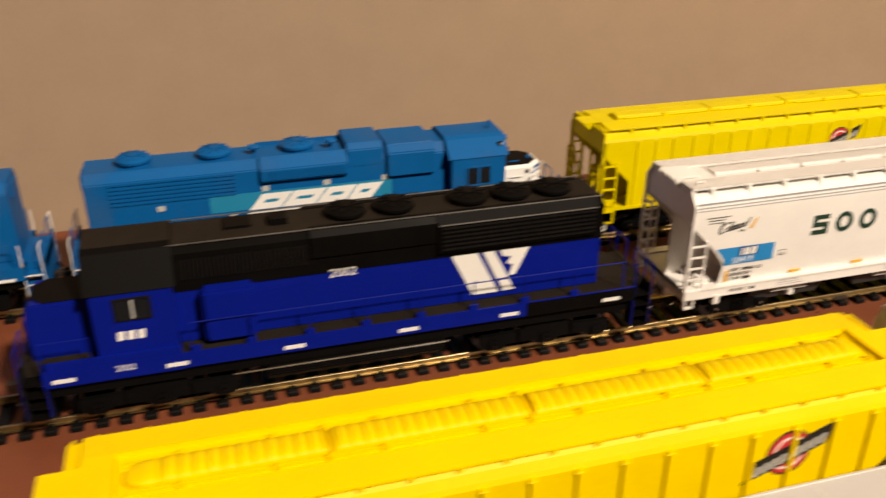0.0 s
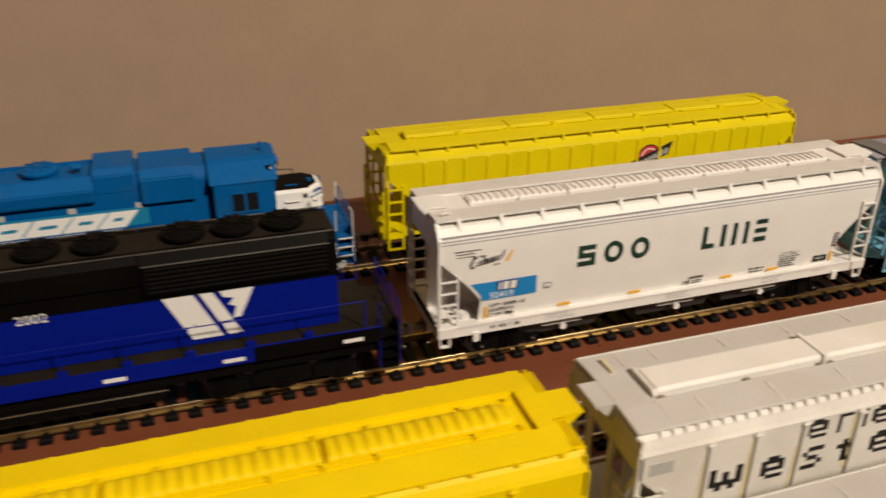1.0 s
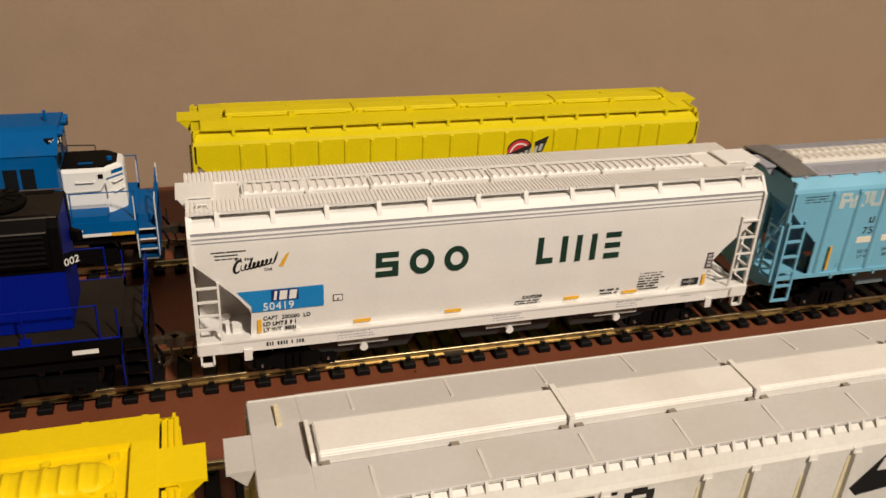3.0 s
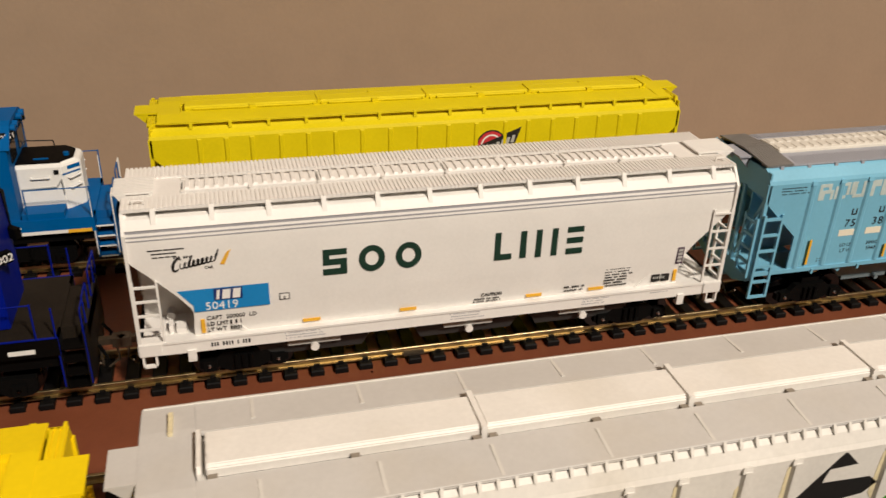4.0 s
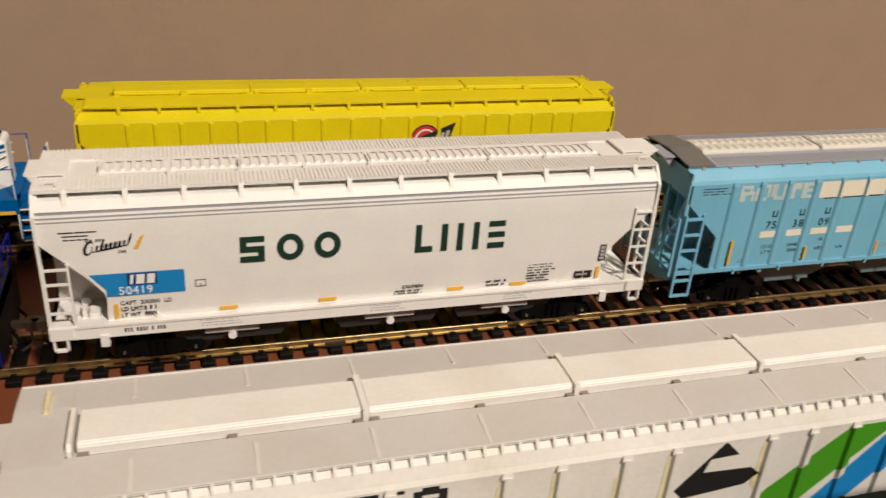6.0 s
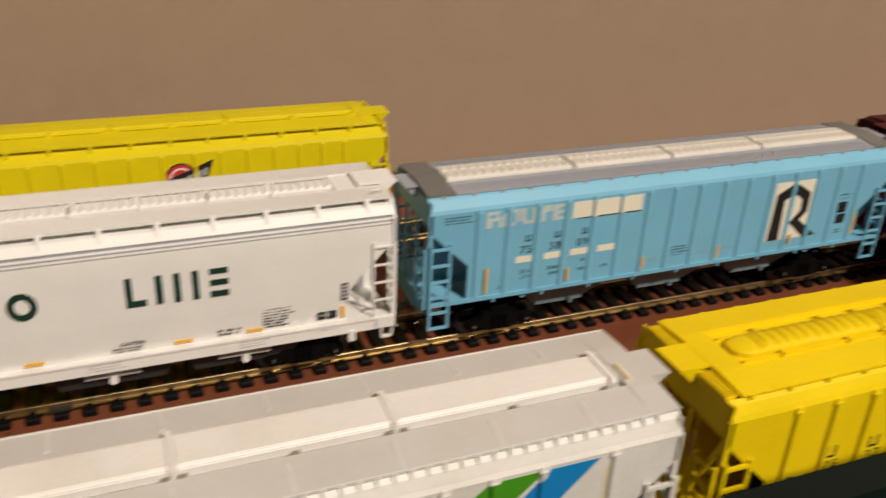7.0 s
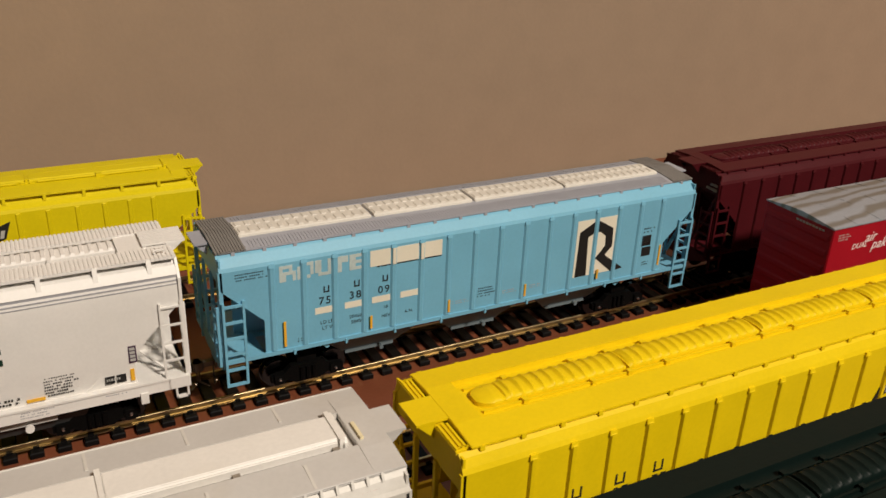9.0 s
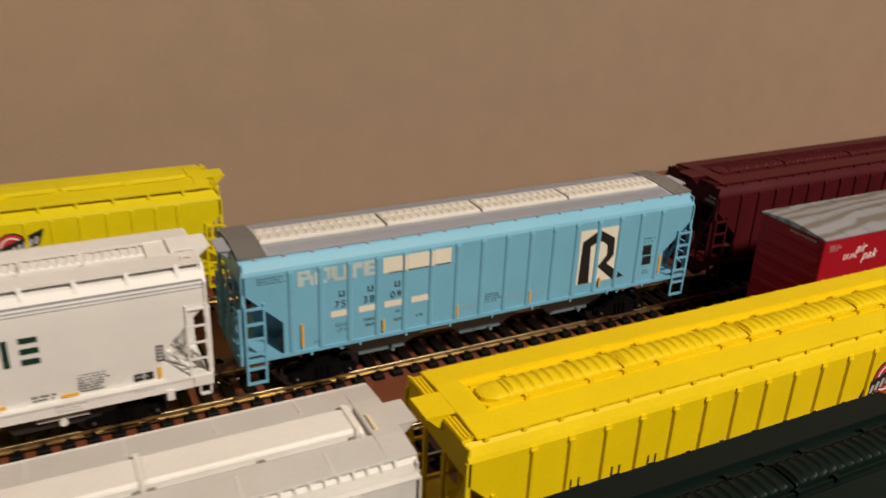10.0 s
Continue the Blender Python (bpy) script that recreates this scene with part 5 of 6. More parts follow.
for x, z0, z1 in ((-0.0657, 0.030, 0.052), (-0.0529, 0.036, 0.055), (-0.0393, 0.028, 0.050), (-0.0230, 0.040, 0.056), (-0.0018, 0.034, 0.055), (0.0088, 0.038, 0.056), (0.0218, 0.030, 0.053), (0.0323, 0.041, 0.056), (0.0534, 0.045, 0.056), (0.0996, 0.036, 0.055)):
    ews.poly(E([(x - 0.0022, z0), (x - 0.0009, z0 - 0.002), (x - 0.0009, z1), (x - 0.0016, z1 - 0.001)]), STAIN, "stain", "yellowed dust streak")
for x, y in ((0.1100, -0.0020), (-0.0790, 0.0090)):
    bm = bmesh.new()
    box(bm, x - 0.0004 - CE, x + 0.0004 - CE, y - 0.0030, y + 0.0030, 0.0580, 0.0592)
    part("roof_grab", bm, STAIN, ew, "grab bar with yellowed paint")
ews.rect(-0.0815 - CE, -0.0752 - CE, Z(0.0510), Z(0.0545), INK_PALE, "stencil")
Side(ew, -0.0170).rect(0.1050 - CE, 0.1090 - CE, Z(0.0572), Z(0.0592), paint("pale_pink_ink", (0.62, 0.42, 0.40), 0.5), "stencil")
gw, gws = ribbed_hopper(-0.1720, 0.0250, T4, "grey-white covered hopper on the frontmost track", CREAM_SIDE, CREAM_ROOF, CREAM_ROOF, CREAM, "box", 0.0250, 0.0141, group="grey hopper cars", eave=0.0154, low=-0.0005)
dg, dgs = ribbed_hopper(0.0440, 0.2420, T4, "dark green covered hopper on the frontmost track", GREEN_DARK, GREEN_DARK, GREEN_DARK, GREEN_DARK, "trough", 0.0145, 0.0108, group="dark hopper cars", eave=0.0154, low=-0.0005)
mr, mrs = ribbed_hopper(0.3180, 0.5160, T2 + 0.0045, "maroon ribbed covered hopper coupled on the middle track", MAROON, MAROON, MAROON, MAROON, "trough", 0.0145, 0.0108, group="dark hopper cars", low=0.001)


bm = bmesh.new()
mh = (0.5160 - 0.3180) / 2
for k, (n, z) in enumerate(((4, 0.0496), (6, 0.0476))):
    for i in range(n):
        box(bm, -mh - 0.00005, -mh + 0.0008, -0.0165 + i * 0.0011, -0.0158 + i * 0.0011, z, z + 0.0010)
part("end_print", bm, INK_PALE, mr, "faded print on the end sheet")


# ---- red boxcar ----
def boxcar(x0, x1, y):
    L, W = (x1 - x0) / 2, 0.0160
    car = thing("boxcar", "bright red boxcar with a streaked galvanised roof", "boxcar", (x0 + x1) / 2, y, RT)
    bm = bmesh.new()
    sweep_x(bm, [(-W, 0.0095), (W, 0.0095), (W, 0.0560), (W * 0.35, 0.0575), (0, 0.0578), (-W * 0.35, 0.0575), (-W, 0.0560)], -L, L)
    part("body", bm, RED, car, bevel=0.0003)
    for e in (-1, 1):
        for i in range(7):
            z = 0.013 + i * 0.0062
            bm = bmesh.new()
            sweep_y(bm, [(e * L, z), (e * (L + 0.00025), z + 0.0010), (e * (L + 0.00025), z + 0.0024), (e * L, z + 0.0034)], -W + 0.0015, W - 0.0015)
            part("end_corrugation", bm, RED, car)
    bm = bmesh.new()
    sweep_x(bm, [(-W - 0.0004, 0.0560), (-W - 0.0004, 0.0565), (-W * 0.7, 0.0571), (-W * 0.35, 0.0578), (0, 0.0581), (W * 0.35, 0.0578), (W * 0.7, 0.0571), (W + 0.0004, 0.0565), (W + 0.0004, 0.0560)], -L - 0.0004, L + 0.0004)
    roof = part("roof", bm, STREAKED, car, "streaked galvanised roof", bevel=0.0001)
    bm = bmesh.new()
    n = 13
    for i in range(n):
        xx = -L + 0.012 + (2 * L - 0.024) * i / (n - 1)
        for s in (-1, 1):
            sweep_x(bm, [(s * W, 0.0566), (s * 0.0004, 0.0580), (s * 0.0004, 0.05822), (s * W, 0.05672)], xx - 0.0003, xx + 0.0003)
    part("roof_rib", bm, STREAKED, roof)
    bm = bmesh.new()
    box(bm, -0.016, 0.016, -W - 0.0006, -W + 0.0001, 0.0105, 0.0540)
    for q in (-0.011, -0.004, 0.004, 0.011):
        tube(bm, (q, -W - 0.0010, 0.0100), (q, -W - 0.0010, 0.0545), 0.0005, 6)
    part("door", bm, RED, car)
    for e in (-1, 1):
        q0, q1 = sorted((e * (L - 0.001), e * (L - 0.0070)))
        ladder(car, q0, q1, -W - 0.0006, 0.0100, 0.0300, 5, RED)
        coupler(car, e * L, e)
        truck(car, e * (L - 0.027))
    f = Side(car, -W)
    f.text("DUAL", -L + 0.0120, 0.0462, 0.0032, INK_WHITE, lean=0.2)
    f.text("air", -L + 0.0185, 0.0482, 0.0058, INK_WHITE, lean=0.3)
    f.text("pak", -L + 0.0232, 0.0446, 0.0058, INK_WHITE, lean=0.3)
    f.lines(-L + 0.003, -L + 0.010, 0.0530, 3, 0.0010, INK_PALE, seed=40)
    bm = bmesh.new()
    for i in range(9):
        box(bm, -L - PROUD, -L + 0.0002, -W + 0.0040 + i * 0.0015, -W + 0.0050 + i * 0.0015, 0.0538, 0.0546)
    part("end_print", bm, INK_PALE, car, "row of small faded print")
    return car


boxcar(0.3135, 0.4900, T25 - 0.0010)


# ---- locomotives ----
def fan(parent, x, y, z, r, material):
    """A roof fan: a low shroud with a grille of rings and spokes."""
    bm = bmesh.new()
    tube(bm, (x, y, z), (x, y, z + 0.0016), r * 0.93, 28, r * 0.95)
    tube(bm, (x, y, z + 0.0016), (x, y, z + 0.0026), r * 1.06, 28)
    tube(bm, (x, y, z + 0.0026), (x, y, z + 0.0034), r * 1.06, 28, r * 0.86)
    tube(bm, (x, y, z + 0.0034), (x, y, z + 0.0037), r * 0.86, 28, r * 0.80)
    tube(bm, (x, y, z + 0.0037), (x, y, z + 0.0042), r * 0.30, 12)
    f = part("fan", bm, material, parent, smooth=True)
    bm = bmesh.new()
    tube(bm, (r * 0.28, 0, 0), (r * 0.9, 0, 0), 0.0003, 4)
    first = part("spoke", bm, material, f)
    first.location = (x, y, z + 0.0038)
    for i in range(1, 10):
        share(first, 0, 0, 0).rotation_euler = (0, 0, 2 * math.pi * i / 10)
    return f


def handrail(parent, xs, y, z0, z1, material, end=None):
    bm = bmesh.new()
    rod(bm, [(xs[0], y, z1), (xs[-1], y, z1)], 0.00022)
    for x in xs:
        rod(bm, [(x, y, z0), (x, y, z1 + 0.0003)], 0.00028)
    return part("handrail", bm, material, parent)


def steps(parent, x, s, y, z0, z1, material, tread, nosing=None):
    """A step well at a corner: two stringers and three treads."""
    bm = bmesh.new()
    t = 1 if y > 0 else -1
    for q in (0, 0.0068):
        box(bm, *sorted((x - s * q, x - s * (q + 0.0006))), *sorted((y, y - t * 0.0055)), z0, z1)
    st = part("step_well", bm, material, parent)
    for i in range(4):
        z = z0 + (z1 - z0) * i / 4
        bm = bmesh.new()
        box(bm, *sorted((x - s * 0.0005, x - s * 0.0066)), *sorted((y + t * 0.0002, y - t * 0.0050)), z, z + 0.0006)
        part("tread", bm, tread, st)
        if nosing:
            bm = bmesh.new()
            box(bm, *sorted((x - s * 0.0006, x - s * 0.0065)), *sorted((y + t * 0.0003, y + t * 0.0006)), z + 0.0001, z + 0.0006)
            part("tread_edge", bm, nosing, st, "white step edge")
    return st


def road_engine(name, label, x0, x1, y, hood_mat, roof_mat, nose_mat, nose_top, rail_mat, sill_mat, tread_mat, turn=0.0, fans=(), cab=(0, 0), hood=(0, 0), nose=0.0, walk_mat=None,
                deck=0.0250, hood_side=0.0560, hood_top=0.0580, cab_eave=0.0482, cab_top=0.0590, nose_z=0.0430, win=(0.0386, 0.0451), frame_mat=None, fan_r=0.0068, pilot_mat=None, nosing=None, cut_nose=False):
    """A hood-unit diesel: frame, hood, cab, low nose, tank, trucks. Own coordinates have the cab at low x."""
    L = (x1 - x0) / 2
    c = thing(name, label, "locomotive", (x0 + x1) / 2, y, RT, turn)
    F = deck
    HW, CW = 0.0115, 0.0168
    bm = bmesh.new()
    box(bm, -L + 0.007, L - 0.007, -0.0176, 0.0176, F - 0.0010, F)
    box(bm, -L, L, -0.0120, 0.0120, F - 0.0050, F - 0.0006)
    part("walkway", bm, walk_mat or BLACK_ROOF, c)
    bm = bmesh.new()
    box(bm, -L + 0.008, L - 0.008, -0.0160, 0.0160, 0.0128, F - 0.0048)
    part("underframe", bm, UNDER, c)
    for s in (-1, 1):
        bm = bmesh.new()
        box(bm, -L + 0.007, L - 0.007, *sorted((s * 0.0176, s * 0.0183)), F - 0.0056, F)
        part("side_sill", bm, sill_mat, c)
    for e in (-1, 1):
        bm = bmesh.new()
        sweep_x(bm, [(-0.0170, F), (0.0170, F), (0.0170, 0.0080), (0.0120, 0.0045), (-0.0120, 0.0045), (-0.0170, 0.0080)], *sorted((e * L, e * (L - 0.0010))))
        part("pilot", bm, pilot_mat or sill_mat, c)
        for s in (-1, 1):
            steps(c, e * (L - 0.0002), e, s * 0.0180, 0.0060, F, pilot_mat or sill_mat, tread_mat, nosing)
            bm = bmesh.new()
            rod(bm, [(e * (L - 0.0003), s * 0.0178, 0.0070), (e * (L - 0.0003), s * 0.0178, F + 0.0080), (e * (L - 0.0003), s * 0.0120, F + 0.0080)], 0.00026)
            rod(bm, [(e * (L - 0.0075), s * 0.0180, 0.0070), (e * (L - 0.0075), s * 0.0180, F + 0.0095)], 0.00026)
            part("grab_rail", bm, rail_mat, c)
            bm = bmesh.new()
            rod(bm, [(e * (L - 0.0003), s * 0.0118, F), (e * (L - 0.0003), s * 0.0118, F + 0.0085), (e * (L - 0.0003), s * 0.0035, F + 0.0085), (e * (L - 0.0003), s * 0.0035, F)], 0.00026)
            part("end_rail", bm, sill_mat, c)
        bm = bmesh.new()
        rod(bm, [(e * (L + 0.001), -0.006, 0.012), (e * (L + 0.003), -0.007, 0.008), (e * (L + 0.002), -0.0075, 0.0045)], 0.0005)
        rod(bm, [(e * (L + 0.001), 0.006, 0.012), (e * (L + 0.003), 0.007, 0.008), (e * (L + 0.002), 0.0075, 0.0045)], 0.0005)
        part("brake_hose", bm, UNDER, c)
        coupler(c, e * L, e)
        truck(c, e * (L - 0.041), 0.0152, 0.0410, True)
    bm = bmesh.new()
    sweep_x(bm, [(-0.0150, 0.0180), (-0.0150, 0.0075), (-0.0110, 0.0035), (0.0110, 0.0035), (0.0150, 0.0075), (0.0150, 0.0180)], -0.034, 0.030)
    part("fuel_tank", bm, UNDER, c, bevel=0.0006)
    h0, h1 = hood
    bm = bmesh.new()
    k = 0.0030
    sweep_x(bm, [(-HW, F), (-HW, hood_side), (-HW + k, hood_top), (HW - k, hood_top), (HW, hood_side), (HW, F)], h0, h1)
    body = part("long_hood", bm, hood_mat, c, bevel=0.0004)
    n = int((h1 - h0 - 0.012) / 0.0088)
    bm = bmesh.new()
    box(bm, 0, 0.0081, -HW - 0.00007, -HW + 0.0001, F + 0.002, 0.0395)
    tube(bm, (0.0070, -HW - 0.0002, F + 0.008), (0.0070, -HW - 0.0005, F + 0.008), 0.0003, 6)
    first = part("access_door", bm, hood_mat, body)
    first.location = (h0 + 0.008, 0, 0)
    for i in range(n):
        if i:
            share(first, i * 0.0088, 0, 0)
        q = share(first, (i + 1) * 0.0088, 0, 0)
        q.rotation_euler = (0, 0, math.pi)
    c0, c1 = cab
    zt, ze = cab_top, cab_eave
    bm = bmesh.new()
    sweep_x(bm, [(-CW, F - 0.004), (-CW, ze), (-0.0098, zt - 0.0006), (-0.0075, zt), (0.0075, zt), (0.0098, zt - 0.0006), (CW, ze), (CW, F - 0.004)], c0, c1)
    cb = part("cab", bm, hood_mat, c, bevel=0.0003)
    bm = bmesh.new()
    sweep_x(bm, [(-CW - 0.0005, ze - 0.0004), (-0.0102, zt - 0.0003), (-0.0075, zt + 0.0006), (0.0075, zt + 0.0006), (0.0102, zt - 0.0003), (CW + 0.0005, ze - 0.0004), (CW - 0.0006, ze - 0.0004), (0.0090, zt - 0.0008), (-0.0090, zt - 0.0008), (-CW + 0.0006, ze - 0.0004)], c0 - 0.0012, c1 + 0.0012)
    part("cab_roof", bm, roof_mat, cb)
    m = (c0 + c1) / 2
    w0, w1 = win
    for s in (-1, 1):
        bm = bmesh.new()
        y0, y1 = sorted((s * (CW - 0.0002), s * (CW + 0.0005)))
        for a, b, p, q in ((m - 0.0058, m + 0.0058, w0 - 0.0007, w0), (m - 0.0058, m + 0.0058, w1, w1 + 0.0007), (m - 0.0058, m - 0.0051, w0, w1), (m + 0.0051, m + 0.0058, w0, w1), (m - 0.0005, m + 0.0005, w0, w1)):
            box(bm, a, b, y0, y1, p, q)
        part("window_frame", bm, frame_mat or hood_mat, cb)
        for q0, q1 in ((m - 0.0052, m - 0.0004), (m + 0.0004, m + 0.0052)):
            bm = bmesh.new()
            box(bm, q0, q1, *sorted((s * CW, s * (CW + 0.0002))), w0, w1)
            part("window_pane", bm, GLASS_DARK, cb, "dark side window")
    for s in (-1, 1):
        bm = bmesh.new()
        box(bm, c0 - 0.0004, c0 + 0.0002, *sorted((s * 0.0030, s * 0.0120)), nose_z + 0.002, nose_z + 0.0085)
        part("windscreen", bm, GLASS_DARK, cb, "dark windscreen")
    NT = nose_z
    bm = bmesh.new()
    sweep_y(bm, [(nose + 0.0004, F - 0.002), (nose, NT - 0.006), (nose + 0.0016, NT - 0.0006), (nose + 0.0030, NT), (c0 + 0.0002, NT), (c0 + 0.0002, F - 0.002)], -0.0090, 0.0090)
    if cut_nose:
        bm.free()
        bm = bmesh.new()
        plan = lambda g: [(c0 + 0.0002, -0.0098 + g), (nose + 0.0058, -0.0098 + g), (nose + g, -0.0046), (nose + g, 0.0046), (nose + 0.0058, 0.0098 - g), (c0 + 0.0002, 0.0098 - g)]
        loft(bm, [[(x, yy, z) for x, yy in plan(g)] for g, z in ((0, F - 0.002), (0, NT - 0.0014), (0.0004, NT - 0.0006), (0.0012, NT))])
    ns = part("nose", bm, nose_mat, c, bevel=0.0005)
    bm = bmesh.new()
    sweep_z(bm, [(nose + 0.0022, -0.0042), (nose + 0.0062, -0.0084), (c0, -0.0084), (c0, 0.0084), (nose + 0.0062, 0.0084), (nose + 0.0022, 0.0042)], NT - 0.0004, NT + 0.0003)
    part("nose_top", bm, nose_top, ns, "black anti-glare panel")
    for fx in fans:
        fan(c, fx, 0, hood_top - 0.0002, fan_r, roof_mat)
    return c, L


# royal blue and black engine on the middle track
X0, X1 = -0.3275, -0.1075
CM = (X0 + X1) / 2
fx = [x - CM for x in (-0.2190, -0.2020, -0.1750, -0.1590, -0.1430)]
royal, ML = road_engine("locomotive", "royal blue and black diesel locomotive with a white emblem", X0, X1, T2, ROYAL, BLACK_ROOF, ROYAL, BLACK_ROOF, ROYAL, ROYAL, BLACK_ROOF,
                      deck=0.0236, fans=fx, cab=(-0.3030 - CM, -0.2780 - CM), hood=(-0.2785 - CM, -0.1275 - CM), nose=-0.3240 - CM, frame_mat=BLACK, pilot_mat=BLACK, walk_mat=DUSTY)
HW = 0.0115
q = lambda x: x - CM
zb = 0.0428
for s in (-1, 1):
    bm = bmesh.new()
    sweep_x(bm, [(s * (HW - 0.0002), zb), (s * (HW + 0.0003), zb), (s * (HW + 0.0003), 0.0562), (s * (HW - 0.0028), 0.0584), (s * (HW - 0.0032), 0.0580)], q(-0.2786), q(-0.1272))
    part("hood_band", bm, BLACK_ROOF, royal, "dusty black upper hood")
bm = bmesh.new()
sweep_x(bm, [(-0.0084, 0.0578), (-0.0084, 0.0583), (0.0084, 0.0583), (0.0084, 0.0578)], q(-0.2786), q(-0.1272))
part("hood_roof", bm, DUSTY, royal, "dusty black hood roof")
bm = bmesh.new()
box(bm, q(-0.3040), q(-0.2770), -0.0074, 0.0074, 0.0595, 0.05985)
part("cab_roof_top", bm, DUSTY, royal, "dusty black cab roof")
for s in (-1, 1):
    bm = bmesh.new()
    sweep_x(bm, [(s * (HW - 0.0002), 0.0446), (s * (HW + 0.0016), 0.0450), (s * (HW + 0.0016), 0.0556), (s * (HW - 0.0014), 0.0586), (s * (HW - 0.0040), 0.0586), (s * (HW - 0.0040), 0.0560)], q(-0.1894), q(-0.1300))
    rad = part("radiator_housing", bm, BLACK_ROOF, royal)
    bm = bmesh.new()
    box(bm, q(-0.1880), q(-0.1312), *sorted((s * (HW + 0.0015), s * (HW + 0.0022))), 0, 0.0005)
    first = part("grille_slat", bm, BLACK, rad)
    first.location = (0, 0, 0.0462)
    for i in range(1, 6):
        share(first, 0, 0, i * 0.0016)
    # thin lighter rod paints a highlight on the radiator's upper edge
    bm = bmesh.new()
    rod(bm, [(q(-0.1890), s * (HW + 0.0017), 0.0556), (q(-0.1302), s * (HW + 0.0017), 0.0556)], 0.0003)
    part("edge_highlight", bm, EDGE_GLINT, rad)
    bm = bmesh.new()
    sweep_x(bm, [(s * (HW - 0.0002), 0.0480), (s * (HW + 0.0012), 0.0492), (s * (HW + 0.0012), 0.0566), (s * (HW - 0.0004), 0.0586), (s * (HW - 0.0040), 0.0586), (s * (HW - 0.0040), 0.0560)], q(-0.2330), q(-0.1900))
    part("brake_blister", bm, BLACK_ROOF, royal)
    # the hood's roof edge gets its highlight from a grey rod too
    bm = bmesh.new()
    rod(bm, [(q(-0.2785), s * (HW - 0.0016), 0.0586), (q(-0.1275), s * (HW - 0.0016), 0.0586)], 0.00028)
    part("roof_edge", bm, EDGE_GLINT, royal, "grey painted highlight along the roof edge")
    bm = bmesh.new()
    box(bm, 0, 0.0006, *sorted((s * (HW + 0.0002), s * (HW + 0.0007))), 0.0470, 0.0540)
    first = part("intake_slat", bm, BLACK, royal)
    first.location = (q(-0.2755), 0, 0)
    for i in range(1, 32):
        share(first, i * 0.0013, 0, 0)
bm = bmesh.new()
box(bm, q(-0.2450), q(-0.2390), -0.0030, 0.0030, 0.0582, 0.0606)
part("exhaust_outlet", bm, BLACK_ROOF, royal)
bm = bmesh.new()
box(bm, q(-0.2600), q(-0.2510), -0.0020, 0.0060, 0.0582, 0.0592)
part("roof_hatch", bm, BLACK_ROOF, royal)
bm = bmesh.new()
box(bm, q(-0.2695), q(-0.2527), -0.0172, -0.0110, 0.0252, 0.0442)
part("equipment_box", bm, ROYAL, royal, bevel=0.0010)
for s in (-1, 1):
    bm = bmesh.new()
    box(bm, q(-0.3190), q(-0.2775), *sorted((s * 0.0168, s * 0.0182)), 0.0176, 0.0262)
    part("cab_apron", bm, ROYAL, royal)
    bm = bmesh.new()
    box(bm, q(-0.29085), q(-0.29015), *sorted((s * 0.0168, s * 0.0175)), 0.0386, 0.0451)
    part("window_post", bm, INK_PALE, royal, "pale window post")
for s in (-1, 1):
    bm = bmesh.new()
    box(bm, q(-0.1580), q(-0.1146), *sorted((s * 0.0180, s * 0.01835)), 0.0178, 0.0234)
    part("sill_cover", bm, BLACK_ROOF, royal, "black rear sill")
ms = Side(royal, -HW - 0.0003)
ms.poly([(q(-0.1845), 0.0428), (q(-0.1749), 0.0428), (q(-0.1668), 0.0262), (q(-0.1765), 0.0262)], INK_WHITE, "emblem", "white striped emblem")
ms.poly([(q(-0.1729), 0.0428), (q(-0.1687), 0.0428), (q(-0.1632), 0.0318), (q(-0.1675), 0.0314)], INK_WHITE, "emblem")
ms.poly([(q(-0.1668), 0.0308), (q(-0.1630), 0.0312), (q(-0.1605), 0.0264), (q(-0.1650), 0.0263)], INK_WHITE, "emblem")
ms.poly([(q(-0.1665), 0.0428), (q(-0.1555), 0.0428), (q(-0.1605), 0.0324), (q(-0.1630), 0.0324), (q(-0.1616), 0.0365), (q(-0.1640), 0.0375), (q(-0.1622), 0.0398), (q(-0.1655), 0.0405)], INK_WHITE, "emblem")
ms.text("2002", q(-0.2275), 0.0408, 0.0045, INK_WHITE, stretch=1.05)
for t in (-1, 1):
    number_board(royal, "2002", q(-0.1262), t * 0.0094, 0.0445, (1, t * 1.2), 0.0062, 0.0034, BLACK_ROOF)
cs = Side(royal, -0.0168)
Side(royal, -0.0183).text("2002", q(-0.2985), 0.0205, 0.0030, INK_WHITE)
for i in range(3):
    cs.rect(q(-0.2965 + i * 0.0031), q(-0.2965 + i * 0.0031 + 0.0022), 0.0308, 0.0340, INK_WHITE, slant=0.0003)
es = Side(royal, -0.0184)
for x in (-0.3178, -0.2831, -0.2450, -0.2054, -0.1681, -0.1279):
    es.rect(q(x), q(x + 0.0070), 0.0192, 0.0206, INK_WHITE, "sill_stripe", "white sill stripe")
for s in (-1, 1):
    handrail(royal, [q(-0.2745 + 0.0193 * i) for i in range(9)], s * 0.0180, 0.0236, 0.0345, ROYAL)
    handrail(royal, [q(-0.3200), q(-0.3050)], s * 0.0180, 0.0236, 0.0340, ROYAL)
    bm = bmesh.new()
    box(bm, 0, 0.0030, *sorted((s * 0.0183, s * 0.0176)), 0.0236, 0.0258)
    first = part("kick_plate", bm, ROYAL, royal)
    first.location = (q(-0.2745), 0, 0)
    for i in range(1, 8):
        share(first, 0.0193 * i - 0.0015, 0, 0)
bm = bmesh.new()
rod(bm, [(q(-0.2622), -0.0152, 0.0106), (q(-0.1868), -0.0152, 0.0106)], 0.0004)
part("air_pipe", bm, BRIGHT, royal, "bright steel pipe")


